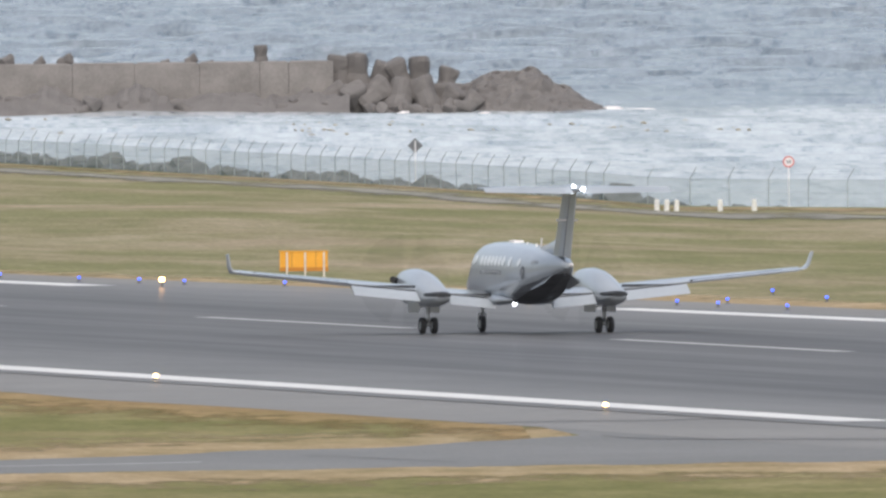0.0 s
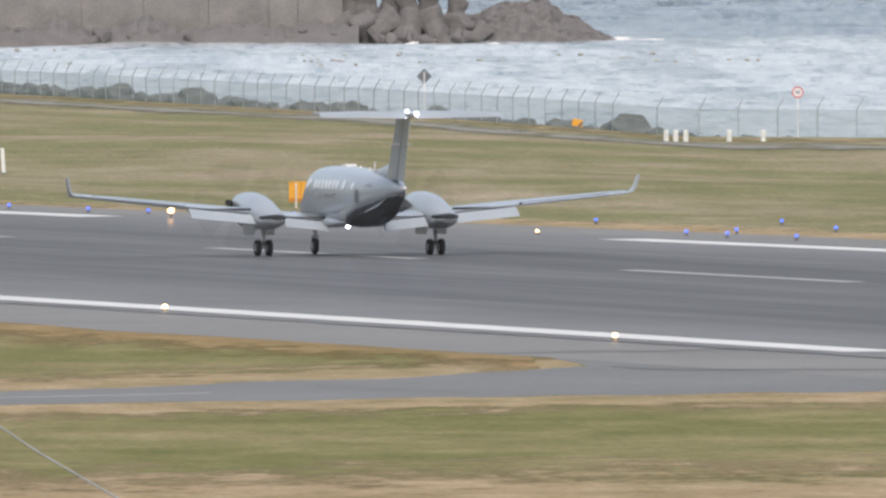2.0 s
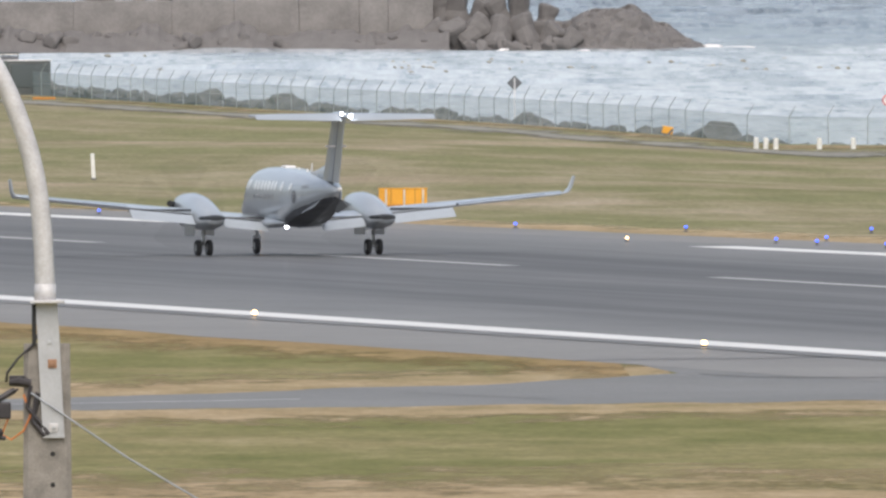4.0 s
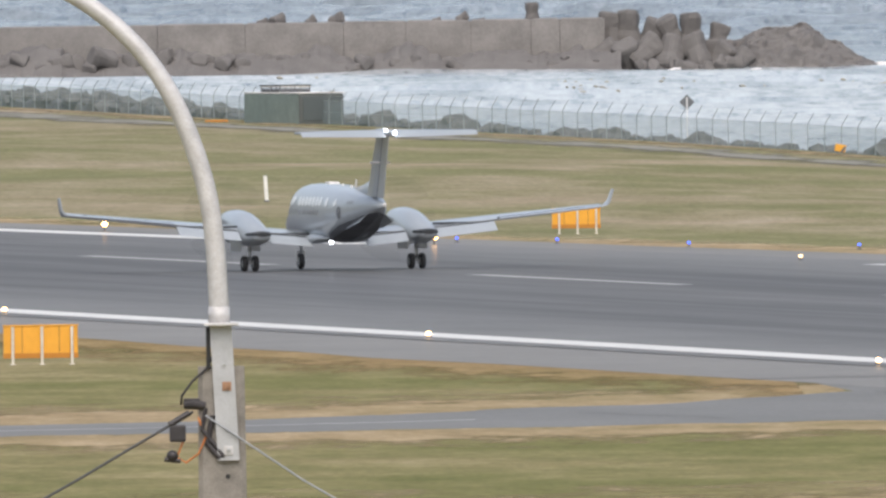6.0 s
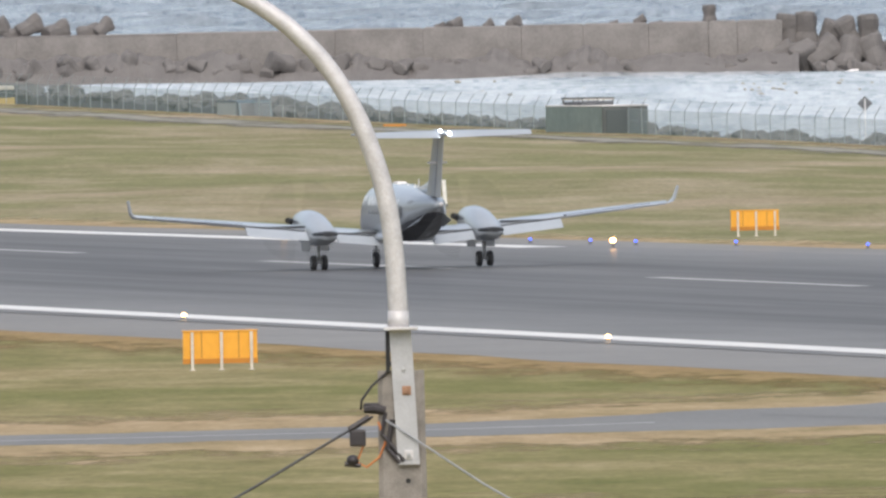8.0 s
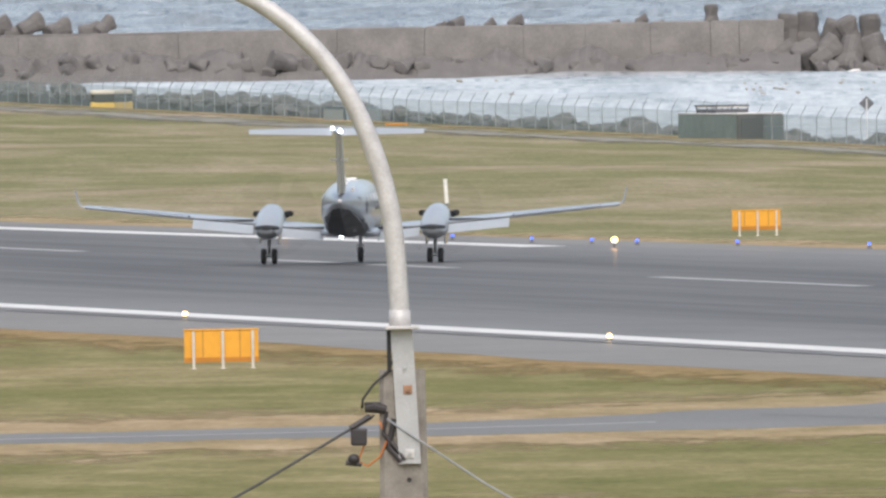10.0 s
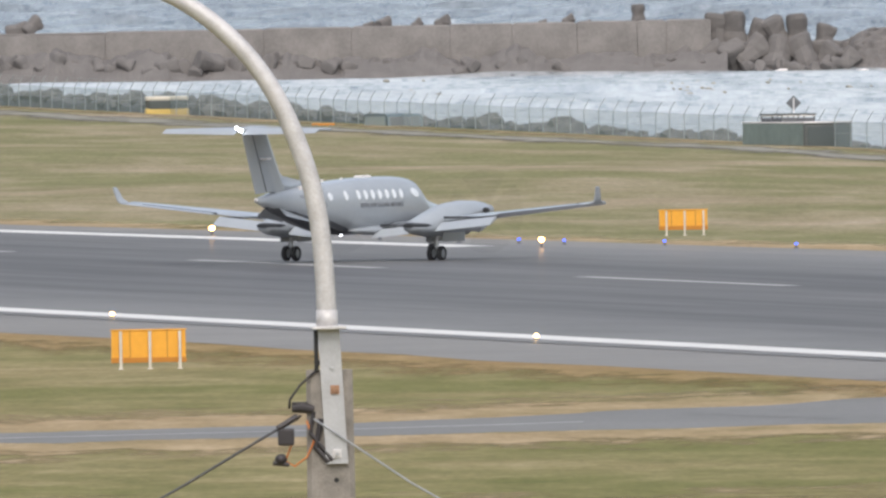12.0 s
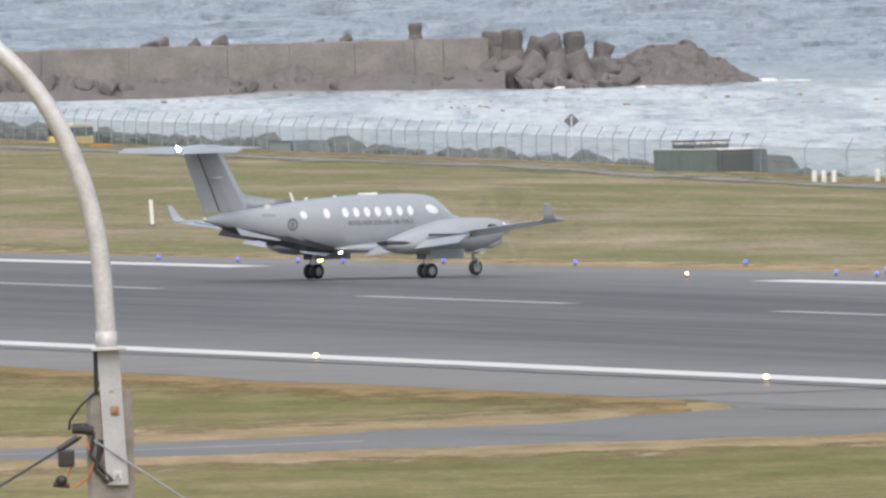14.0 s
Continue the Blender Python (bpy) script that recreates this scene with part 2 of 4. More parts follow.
TRUCK_SIDE = worn("pale_green_body", (0.2, 0.25, 0.23), 0.6, size=1.0)
TRUCK_FRONT = worn("dark_green_body", (0.1, 0.11, 0.105), 0.5, size=1.0)
BUS_YELLOW = worn("yellow_body", (0.62, 0.45, 0.13), 0.5, size=1.0, amount=0.12)
BUS_WHITE = worn("cream_body", (0.62, 0.58, 0.48), 0.5, size=1.0, amount=0.12)
VAN_TEAL = worn("teal_body", (0.12, 0.16, 0.17), 0.45, size=1.0, amount=0.15)
DARK_GLASS = material("dark_vehicle_glass", (0.09, 0.105, 0.105), 0.12, 0, 0.6)
# Pale base colour stands for sky glinting on the van's glass.
GLINT_GLASS = material("painted_glass_glint", (0.36, 0.42, 0.42), 0.15, 0.0, 0.6)
LAMP_WHITE = glowing("runway_lamp_glow", (1.0, 0.62, 0.26), 6.0)
LAMP_AMBER = glowing("amber_lamp_glow", (1.0, 0.5, 0.16), 16.0)
LAMP_BLUE = glowing("taxiway_lamp_glow", (0.05, 0.12, 1.0), 2.2)
STROBE = glowing("strobe_glow", (0.9, 0.92, 1.0), 9.0)


# ---- mesh tools ----
def part(name, bm, mat, parent=None, label="", smooth=False):
    me = bpy.data.meshes.new(name)
    bm.to_mesh(me)
    bm.free()
    me.materials.append(mat)
    if smooth:
        me.polygons.foreach_set("use_smooth", [True] * len(me.polygons))
    ob = new(name, me)
    if parent:
        ob.parent = parent
    return tagged(ob, label)


def thing(name, m, label, category, group="", kind=""):
    ob = new(name)
    ob.empty_display_size = 0.3
    ob.matrix_basis = m
    return tagged(ob, label, category, group, kind)


def put_box(bm, x0, x1, y0, y1, z0, z1, bevel=0.0, m=None):
    r = bmesh.ops.create_cube(bm, size=1)["verts"]
    bmesh.ops.scale(bm, vec=(x1 - x0, y1 - y0, z1 - z0), verts=r)
    bmesh.ops.translate(bm, vec=((x0 + x1) / 2, (y0 + y1) / 2, (z0 + z1) / 2), verts=r)
    if m is not None:
        bmesh.ops.transform(bm, matrix=m, verts=r)
    if bevel:
        es = list({e for v in r for e in v.link_edges})
        bmesh.ops.bevel(bm, geom=es, offset=bevel, segments=2, affect="EDGES", profile=0.6)
    return bm


def box(x0, x1, y0, y1, z0, z1, bevel=0.0, m=None):
    return put_box(bmesh.new(), x0, x1, y0, y1, z0, z1, bevel, m)


def loft(rings, closed=True, caps=True, bm=None):
    """Skin through rings of points, each with the same count."""
    bm = bm or bmesh.new()
    vs = [[bm.verts.new(p) for p in r] for r in rings]
    n = len(rings[0])
    for a, b in zip(vs, vs[1:]):
        for i in range(n if closed else n - 1):
            j = (i + 1) % n
            bm.faces.new((a[i], a[j], b[j], b[i]))
    if caps:
        bm.faces.new(list(reversed(vs[0])))
        bm.faces.new(vs[-1])
    bmesh.ops.recalc_face_normals(bm, faces=bm.faces[:])
    return bm


def tube(points, radius, sides=8, bm=None):
    """A round bar along points; radius may be one number or one a point."""
    pts = [Vector(p) for p in points]
    rings = []
    for i, p in enumerate(pts):
        d = (pts[min(i + 1, len(pts) - 1)] - pts[max(i - 1, 0)]).normalized()
        side = d.cross(Vector((0, 1, 0)))
        if side.length < 0.1:
            side = d.cross(Vector((1, 0, 0)))
        side.normalize()
        up = side.cross(d)
        r = radius[i] if isinstance(radius, (list, tuple)) else radius
        rings.append([p + side * r * math.cos(a) + up * r * math.sin(a) for a in (2 * math.pi * k / sides for k in range(sides))])
    return loft(rings, bm=bm)


def ball(r, centre=(0, 0, 0), squash=(1, 1, 1), u=12, v=8):
    bm = bmesh.new()
    bmesh.ops.create_uvsphere(bm, u_segments=u, v_segments=v, radius=r)
    bmesh.ops.scale(bm, vec=squash, verts=bm.verts)
    bmesh.ops.translate(bm, vec=centre, verts=bm.verts)
    return bm


def sheet(rows_of_points):
    bm = bmesh.new()
    vs = [[bm.verts.new(p) for p in r] for r in rows_of_points]
    for a, b in zip(vs, vs[1:]):
        for i in range(len(a) - 1):
            bm.faces.new((a[i], a[i + 1], b[i + 1], b[i]))
    bmesh.ops.recalc_face_normals(bm, faces=bm.faces[:])
    if bm.faces[0].normal.z < 0:
        bmesh.ops.reverse_faces(bm, faces=bm.faces[:])
    return bm


def strip(rows_of_points, covers):
    """A sheet whose rows carry how densely the ground is covered there, from 0 to 1."""
    bm = sheet(rows_of_points)
    n = len(rows_of_points[0])
    layer = bm.verts.layers.float.new("cover")
    bm.verts.ensure_lookup_table()
    for i, v in enumerate(bm.verts):
        v[layer] = covers[i // n]
    return bm


def structure(name, bm, mat, label, category, smooth=False):
    ob = part(name, bm, mat, None, label, smooth)
    return tagged(ob, label, category, "", "structure")


def rock_bm(r, seed, squash=(1, 1, 0.75), rough=0.35, subdivisions=2):
    bm = bmesh.new()
    bmesh.ops.create_icosphere(bm, subdivisions=subdivisions, radius=1)
    off = Vector((seed * 7.3, seed * 3.1, seed * 5.7))
    for v in bm.verts:
        d = 1 + rough * noise.noise(v.co * 1.3 + off) + rough * 0.5 * noise.noise(v.co * 3.1 + off)
        v.co = Vector((v.co.x * squash[0], v.co.y * squash[1], v.co.z * squash[2])) * d * r
    return bm


# ---- the ground ----
FENCE_X = (-400, -45, -25.2, -3.9, 6.2, 15.6, 22.9, 27.3, 41, 70, 400)
FENCE_Y = (3400, 2630, 2443, 2239, 2149, 2063, 1985, 1926, 1901, 1870, 1500)


def fence_y(x):
    return float(np.interp(x, FENCE_X, FENCE_Y))


def far_edge_y(x):
    return 1397.0 - 4.9 * x if abs(x) < 60 else 1397.0 - 4.9 * math.copysign(60, x)


FENCE_Z = -2.0
SEA_Z = -4.75


def ground_z(x, y):
    a, b = far_edge_y(x), fence_y(x)
    if y <= a:
        return 0.0
    if y <= b:
        f = (y - a) / max(b - a, 50)
        swell = 0.38 * noise.noise(Vector((x * 0.06, y * 0.006, 3))) * math.sin(math.pi * f)
        return FENCE_Z * f + swell
    d = y - b
    if d < 4:
        return FENCE_Z - 1.4 * d / 4
    if d < 22:
        return FENCE_Z - 1.4
    return max(FENCE_Z - 1.4 - 0.5 * (d - 22), -9)


def build_ground():
    xs = [-400, -200, -100, -60] + [-50 + 2 * i for i in range(56)] + [75, 100, 200, 400]
    lines = []
    for s in [i / 10 for i in range(10)]:
        lines.append(lambda x, s=s: -300 + s * (far_edge_y(x) + 300))
    for s in [i / 60 for i in range(61)]:
        lines.append(lambda x, s=s: far_edge_y(x) + s * (fence_y(x) - far_edge_y(x)))
    for d in (0.3, 2, 4, 10, 22, 26, 30, 40, 60):
        lines.append(lambda x, d=d: fence_y(x) + d)
    pts = [[(x, f(x), ground_z(x, f(x))) for x in xs] for f in lines]
    ob = structure("ground", sheet(pts), GRASS, "mown airfield grass with dry straw patches", "grass", True)
    # Faces beyond the runway take the turf paled for haze.
    ob.data.materials.append(HAZED_FAR_GRASS)
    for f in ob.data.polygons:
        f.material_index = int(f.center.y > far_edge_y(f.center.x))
    return ob


build_ground()

# runway frame: its Y axis runs along the centre line, away from the camera and to the left
RUN = pose(4.1, 1277.5, 0.0, 0, 0, 9.7)


def quad_strip(name, left, right, y0, y1, z, mat, label, category, steps=50, wobble=0.0, m=RUN):
    """A strip along the runway whose edges are given as x at any y."""
    rows_ = []
    for i in range(steps + 1):
        y = y0 + (y1 - y0) * i / steps
        a = wobble * noise.noise(Vector((y * 0.06, 1.7, 1)))
        b = wobble * noise.noise(Vector((y * 0.06, 9.2, 2)))
        rows_.append([(left(y) + a, y, z), (right(y) + b, y, z)])
    ob = structure(name, sheet(rows_), mat, label, category)
    ob.matrix_basis = m
    return ob


quad_strip("shoulder", lambda y: -35.4, lambda y: 22.0 - 0.03 * y, -700, 500, 0.012, SHOULDER, "pale grey asphalt shoulder beside the runway", "pavement", 80, 0.7)
quad_strip("runway", lambda y: -28.6, lambda y: 17.2 - 0.0215 * y, -700, 500, 0.03, RUNWAY, "grey asphalt runway darkened by tyre rubber", "runway", 80, 0.15)


def corner_patch(name, pts, z, mat, label, category):
    bm = bmesh.new()
    bm.faces.new([bm.verts.new((x, y, z)) for x, y in pts])
    bmesh.ops.recalc_face_normals(bm, faces=bm.faces[:])
    if bm.faces[0].normal.z < 0:
        bmesh.ops.reverse_faces(bm, faces=bm.faces[:])
    return structure(name, bm, mat, label, category)


def ragged(points, amount, step=1.5, seed=0):
    out = []
    for (x0, y0), (x1, y1) in zip(points, points[1:]):
        n = max(1, int(math.hypot(x1 - x0, (y1 - y0) * 0.1) / step * 4))
        for i in range(n):
            f = i / n
            x, y = x0 + (x1 - x0) * f, y0 + (y1 - y0) * f
            n1 = noise.noise(Vector((x * 0.5, y * 0.03, seed))) + 0.5 * noise.noise(Vector((x * 2.3, y * 0.1, seed)))
            out.append((x, y + amount * n1))
    return out + [points[-1]]


ROAD_TOP = [(-60, 955), (-10.1, 968.9), (-2.4, 974.1), (4.1, 987.5), (8.0, 994.5), (12.1, 1010.5)]
ROAD_LOW = [(60, 972), (20.9, 965.5), (4.0, 957.5), (-10.0, 952.0), (-60, 938)]
JOIN = [(11.2, 1029.0), (22.0, 985.0), (60, 980)]
corner_patch("taxiway", ragged(ROAD_TOP, 2.0) + JOIN + ragged(ROAD_LOW, 2.5, seed=4), 0.008, TAXI_ASPHALT, "grey asphalt taxiway branching off the runway", "taxiway")


def verge(name, line, steps, seed, mat=None):
    """A dry verge along a line; steps are offsets in depth with the cover there."""
    n = 240
    dist = np.linspace(0, 1, n)
    knots = np.linspace(0, 1, len(line))
    xs = np.interp(dist, knots, [p[0] for p in line])
    ys = np.interp(dist, knots, [p[1] for p in line])
    rows_ = []
    for k, (off, cover) in enumerate(steps):
        rows_.append([(x, y + off + (1 - cover) * 7 * noise.noise(Vector((x * 0.6, k, seed))), 0.003 + 0.001 * (seed % 4)) for x, y in zip(xs, ys)])
    return structure(name, strip(rows_, [c for o, c in steps]), mat or STRAW, "dry straw-coloured grass verge beside the asphalt", "grass")


UP = [(-1, 1), (5, 1.0), (12, 0.6), (22, 0.2), (34, 0)]
DOWN = [(-30, 0), (-17, 0.25), (-9, 0.7), (-4, 1), (1, 1)]
verge("verge_1", [(-60, 957), (-10.1, 969), (-2.4, 974.1), (4.1, 987.5), (8.0, 994.5), (11.9, 1009)], UP, 1)
verge("verge_2", [(-60, 938), (-10.0, 952), (4.0, 957.5), (20.9, 965.5), (60, 972)], DOWN, 2)
verge("verge_3", [(-40, 1330), (-12.1, 1161), (0, 1091), (10.9, 1031)], [(-40, 0), (-24, 0.2), (-12, 0.45), (-5, 0.75), (4, 1)], 3, BROWN_GRASS)
verge("verge_5", [(-60, 846), (-7, 848), (2, 844), (9, 850), (20, 846), (60, 850)], [(-110, 0.6), (-60, 0.75), (-25, 0.75), (-8, 0.45), (10, 0.2), (26, 0)], 11)
verge("verge_4", [(-40, 1590), (-15.4, 1484), (0.3, 1396), (13.9, 1337), (27.6, 1272), (60, 1120)], [(-3, 1), (5, 1), (14, 0.5), (30, 0)], 5)


def build_track():
    xs = [-44 + 1.0 * i for i in range(110)]
    rows_ = []
    for k in range(7):
        f = k / 6
        line = []
        for x in xs:
            y = fence_y(x) - 125 + 75 * f + 14 * noise.noise(Vector((x * 0.35, f * 2, 3)))
            line.append((x, y, ground_z(x, y) + 0.03))
        rows_.append(line)
    return structure("track", strip(rows_, (0, 0.15, 0.35, 0.5, 0.4, 0.2, 0)), TRACK, "worn gravel track along the perimeter fence", "track", True)


build_track()


def build_fence_verge():
    xs = [-44 + 0.5 * i for i in range(220)]
    rows_ = []
    for k in range(4):
        f = k / 3
        line = []
        for x in xs:
            n = noise.noise(Vector((x * 0.4, f, 8))) + 0.6 * noise.noise(Vector((x * 1.7, f, 2)))
            y = fence_y(x) - 46 + 47 * f + 16 * n * (1 - f)
            line.append((x, y, ground_z(x, y) + 0.02))
        rows_.append(line)
    return structure("verge_6", strip(rows_, (0, 0.25, 0.45, 0.6)), STRAW, "dry straw-coloured grass along the perimeter fence", "grass", True)


build_fence_verge()


def marking(name, left, right, y0, y1, label, mat=PAINT, steps=30):
    return quad_strip(name, left, right, y0, y1, 0.036, mat, label, "marking", steps, 0.05)


marking("edge_line_near", lambda y: -27.45, lambda y: -25.85, -246, 300, "white painted edge line along the near runway side")
marking("edge_line_far", lambda y: 14.5 - 0.0215 * y, lambda y: 16.1 - 0.0215 * y, 97, 300, "white painted edge line along the far runway side")
marking("edge_line_far_2", lambda y: 14.5 - 0.0215 * y, lambda y: 16.1 - 0.0215 * y, -300, 14, "white painted edge line along the far runway side")
for k, (a, b) in enumerate(((-174, -139), (-103, -68), (-35, 0.5), (37, 72), (109, 145), (181, 216))):
    marking("centre_line_dash_%d" % k, lambda y: -0.32, lambda y: 0.32, a, b, "faded white runway centre line dash", FADED_PAINT, 3)
def painted_trail(name, pts, wide, z, mat, label, category, seed):
    """A narrow band on the asphalt along points."""
    dense = ragged(pts, 0.8, 0.5, seed)
    up = [(x, y + wide / 2) for x, y in dense]
    down = [(x, y - wide / 2) for x, y in reversed(dense)]
    return corner_patch(name, up + down, z, mat, label, category)


painted_trail("taxi_line_faded", [(-60, 946.5), (-10, 960), (-2.4, 964.5), (3.0, 970)], 0.8, 0.014, FADED_PAINT, "faded pale line along the taxiway", "marking", 21)
painted_trail("joint_1", [(9.8, 1033.5), (11.9, 1035.3), (13.6, 1035.5), (17.5, 1039)], 0.9, 0.02, SEALANT, "dark sealed joint in the asphalt", "joint", 22)
painted_trail("joint_2", [(12.6, 1008.5), (13.7, 1003), (16.5, 1000.5), (20, 999)], 0.8, 0.02, SEALANT, "dark sealed joint in the asphalt", "joint", 23)
painted_trail("joint_3", [(5.4, 979), (7.0, 974), (8.8, 967)], 0.5, 0.018, SEALANT, "dark sealed joint in the asphalt", "joint", 24)
corner_patch("taxi_line", [(19.0, 979), (26, 982), (26, 984), (19.0, 981)], 0.014, YELLOW_PAINT, "yellow taxiway line on asphalt", "marking")


# ---- sea ----
def build_sea():
    nx, ny = 230, 1250
    x = np.linspace(-90, 150, nx)
    y = 2080 + (4950 - 2080) * np.linspace(0, 1, ny) ** 1.15
    gx, gy = np.meshgrid(x, y)
    rng = np.random.RandomState(4)
    h = np.zeros_like(gx)
    for i in range(46):
        length = 4.5 * (1.055 ** i)
        turn = rng.normal(0, 0.55)
        k = 2 * math.pi / length
        h += 0.015 * length ** 0.62 * np.sin(k * (gx * math.sin(turn) + gy * math.cos(turn)) + rng.uniform(0, 6.28))
    calm = 0.26 + 0.74 * np.clip((gy - 3130) / 400, 0, 1)
    rise = 5.2 * np.clip((gy - 3250) / 1700, 0, 1) ** 1.6
    gz = SEA_Z + h * calm + rise
    co = np.stack([gx, gy, gz], -1).reshape(-1, 3)
    idx = np.arange(nx * ny).reshape(ny, nx)
    quads = np.stack([idx[:-1, :-1], idx[:-1, 1:], idx[1:, 1:], idx[1:, :-1]], -1).reshape(-1, 4)
    me = bpy.data.meshes.new("water")
    me.from_pydata(co.tolist(), [], quads.tolist())
    me.materials.append(SEA)
    me.polygons.foreach_set("use_smooth", [True] * len(me.polygons))
    return tagged(new("water", me), "choppy grey-blue sea with white foam near shore", "sea", "", "structure")


build_sea()
wide = corner_patch("water_wide", [(-3000, 1000), (3000, 1000), (3000, 4900), (-3000, 4900)], SEA_Z - 1.2, SEA, "grey-blue open sea", "sea")


# ---- airfield lights and signs ----
def edge_light(r, mat, label, glow_z, group, category="light"):
    t = thing("runway_light" if r > 0.076 else "taxiway_light", pose(0, 0, 0), label, category, group)
    part("base", tube([(0, 0, 0), (0, 0, 0.03), (0, 0, 0.031), (0, 0, glow_z)], [0.09, 0.09, 0.035, 0.03], 10), SIGN_BACK, t)
    part("bulb", ball(r, (0, 0, glow_z + r * 0.55), (0.92, 0.92, 0.74)), mat, t, "glowing bulb", True)
    return t


white = edge_light(0.078, LAMP_WHITE, "glowing warm white runway edge light on a short stem", 0.06, "runway edge lights")
WHITE_AT = [(-27.6, -150.7), (-27.6, -81.2), (-28.0, -218.4)]
for i, (x, y) in enumerate(WHITE_AT):
    p = RUN @ Vector((x, y, 0.03))
    if i == 0:
        white.matrix_basis = pose(*p)
    else:
        copy_thing(white, pose(*p))
amber = edge_light(0.105, LAMP_AMBER, "glowing amber runway edge light on a short stem", 0.2, "far runway edge lights")
AMBER_AT = [(3.0, 1369.7), (-7.9, 1428.9), (25.9, 1258.6)]
for i, (x, y) in enumerate(AMBER_AT):
    if i == 0:
        amber.matrix_basis = pose(x, y, 0.012)
    else:
        copy_thing(amber, pose(x, y, 0.012))
small = edge_light(0.055, LAMP_WHITE, "small white light at the runway edge", 0.1, "small runway lights")
small.matrix_basis = pose(14.1, 1308.6, 0.02)
blue = edge_light(0.055, LAMP_BLUE, "glowing blue taxiway edge light on a short stem", 0.12, "blue taxiway lights")
BLUE_AT = [(2.3, 1384), (3.75, 1378), (6.95, 1370), (11.05, 1354), (16.3, 1341), (-2.25, 1405), (0.35, 1391), (18.6, 1303.5), (19.75, 1297),
           (20.2, 1307.6), (22.0, 1332.8), (21.7, 1287.7), (23.3, 1310.5), (24.5, 1271.3), (27.7, 1316.5), (28.1, 1323.2)]
for i, (x, y) in enumerate(BLUE_AT):
    if i == 0:
        blue.matrix_basis = pose(x, y, 0.004)
    else:
        copy_thing(blue, pose(x, y, 0.004))


def back_of_sign(width, z0, z1, posts, post_w, m, label):
    t = thing("airfield_sign", m, label, "sign", "orange airfield signs")
    part("panel", box(-width / 2, width / 2, 0.06, 0.22, z0, z1, 0.02), SIGN_ORANGE, t, "orange metal panel")
    part("top_trim", box(-width / 2 - 0.02, width / 2 + 0.02, 0.04, 0.24, z1, z1 + 0.035, 0.008), SIGN_ORANGE, t)
    part("bottom_trim", box(-width / 2 - 0.01, width / 2 + 0.01, 0.05, 0.23, z0 - 0.03, z0 + 0.1, 0.008), SIGN_SHADE, t, "deep orange bottom rail")
    for x in posts:
        part("post", box(x - post_w / 2, x + post_w / 2, -0.02, 0.06, 0, z1 - 0.01, 0.008), SIGN_POST, t, "pale painted post")
        part("foot", box(x - post_w, x + post_w, -0.08, 0.12, 0, 0.025, 0.005), SIGN_POST, t)
    for k in range(2):
        x = -width / 4 + k * width / 2
        part("seam", box(x - 0.006, x + 0.006, 0.052, 0.06, z0, z1), SEAM_AND_SHADE, t)
    return t


back_of_sign(1.88, 0.2, 0.98, (-0.71, 0.03, 0.79), 0.07, pose(-7.62, 1079.3, 0, 0, 0, 3), "orange airfield guidance sign seen from behind on pale posts")
back_of_sign(1.58, 0.22, 0.83, (-0.56, 0.04, 0.66), 0.06, pose(7.75, 1402.3, 0, 0, 0, 3), "orange airfield guidance sign on pale posts in the grass")

marker = thing("marker_board", pose(-2.75, 1598, ground_z(-2.75, 1598)), "slim white marker post standing in the grass", "marker post")
part("board", box(-0.07, 0.07, -0.02, 0.02, 0.0, 0.98, 0.015, pose(0, 0, 0, 0, -3, 0)), WHITE_POST, marker)
part("foot", box(-0.1, 0.1, -0.06, 0.06, 0, 0.06, 0.01), SIGN_BACK, marker)


# ---- fence, rocks, road signs ----
def build_fence():
    t = thing("perimeter_fence", pose(0, 0, 0), "chain link perimeter fence with angled barbed wire arms", "fence")
    xs, x = [], -42.0
    while x < 62:
        xs.append(x)
        x += 0.68 if x < 24.5 else 1.72
    post_bm = tube([(0, 0, -0.3), (0, 0, 1.25), (0.03, -0.02, 1.32), (0.3, -0.25, 1.78)], [0.022, 0.022, 0.02, 0.016], 6)
    first = part("post", post_bm, FENCE_STEEL, t)
    for i, x in enumerate(xs):
        ob = first if i == 0 else new("post", first.data)
        ob.parent = t
        ob.location = (x, fence_y(x), ground_z(x, fence_y(x)))
        ob.rotation_euler = (0, radians(random.uniform(-2, 2)), 0)
        ob.scale = (1, 1, random.uniform(0.95, 1.05))
    for k, (dx, dz) in enumerate(((0.12, 1.47), (0.2, 1.6), (0.29, 1.75), (0.0, 1.25), (0, 0.65))):
        pts = [(x + dx, fence_y(x) - dx * 0.8, FENCE_Z + dz - (0.02 if i % 2 else 0)) for i, x in enumerate(xs)]
        part("barbed_wire" if k < 3 else "tension_wire", tube(pts, 0.004, 4), FENCE_STEEL, t)
    pts = [[(x, fence_y(x), FENCE_Z + z) for x in xs] for z in (-0.1, 1.25)]
    net = part("chain_link", sheet(pts), FENCE_MESH, t, "pale chain link mesh")
    return t


build_fence()


def shore_top(x):
    return float(np.interp(x, (-40, -15, 0, 10, 18, 24, 27), (-1.35, -1.5, -1.95, -2.15, -2.2, -2.35, -3.2)))


def build_rocks():
    kinds = []
    for s in range(7):
        kinds.append(part("shore_rock", rock_bm(1.0, s, (1, 1, random.uniform(0.7, 1.0)), 0.5), SHORE_ROCK))
        tagged(kinds[-1], "dark grey boulder on the sea wall behind the fence", "rock", "shore boulders")
    x, i = -44.0, 0
    while x < 25:
        y = fence_y(x) + random.uniform(24, 34)
        r = random.choice((0.35, 0.4, 0.45, 0.5, 0.6, 0.8))
        ob = kinds[i] if i < 7 else copy_thing(kinds[i % 7], pose(0, 0, 0))
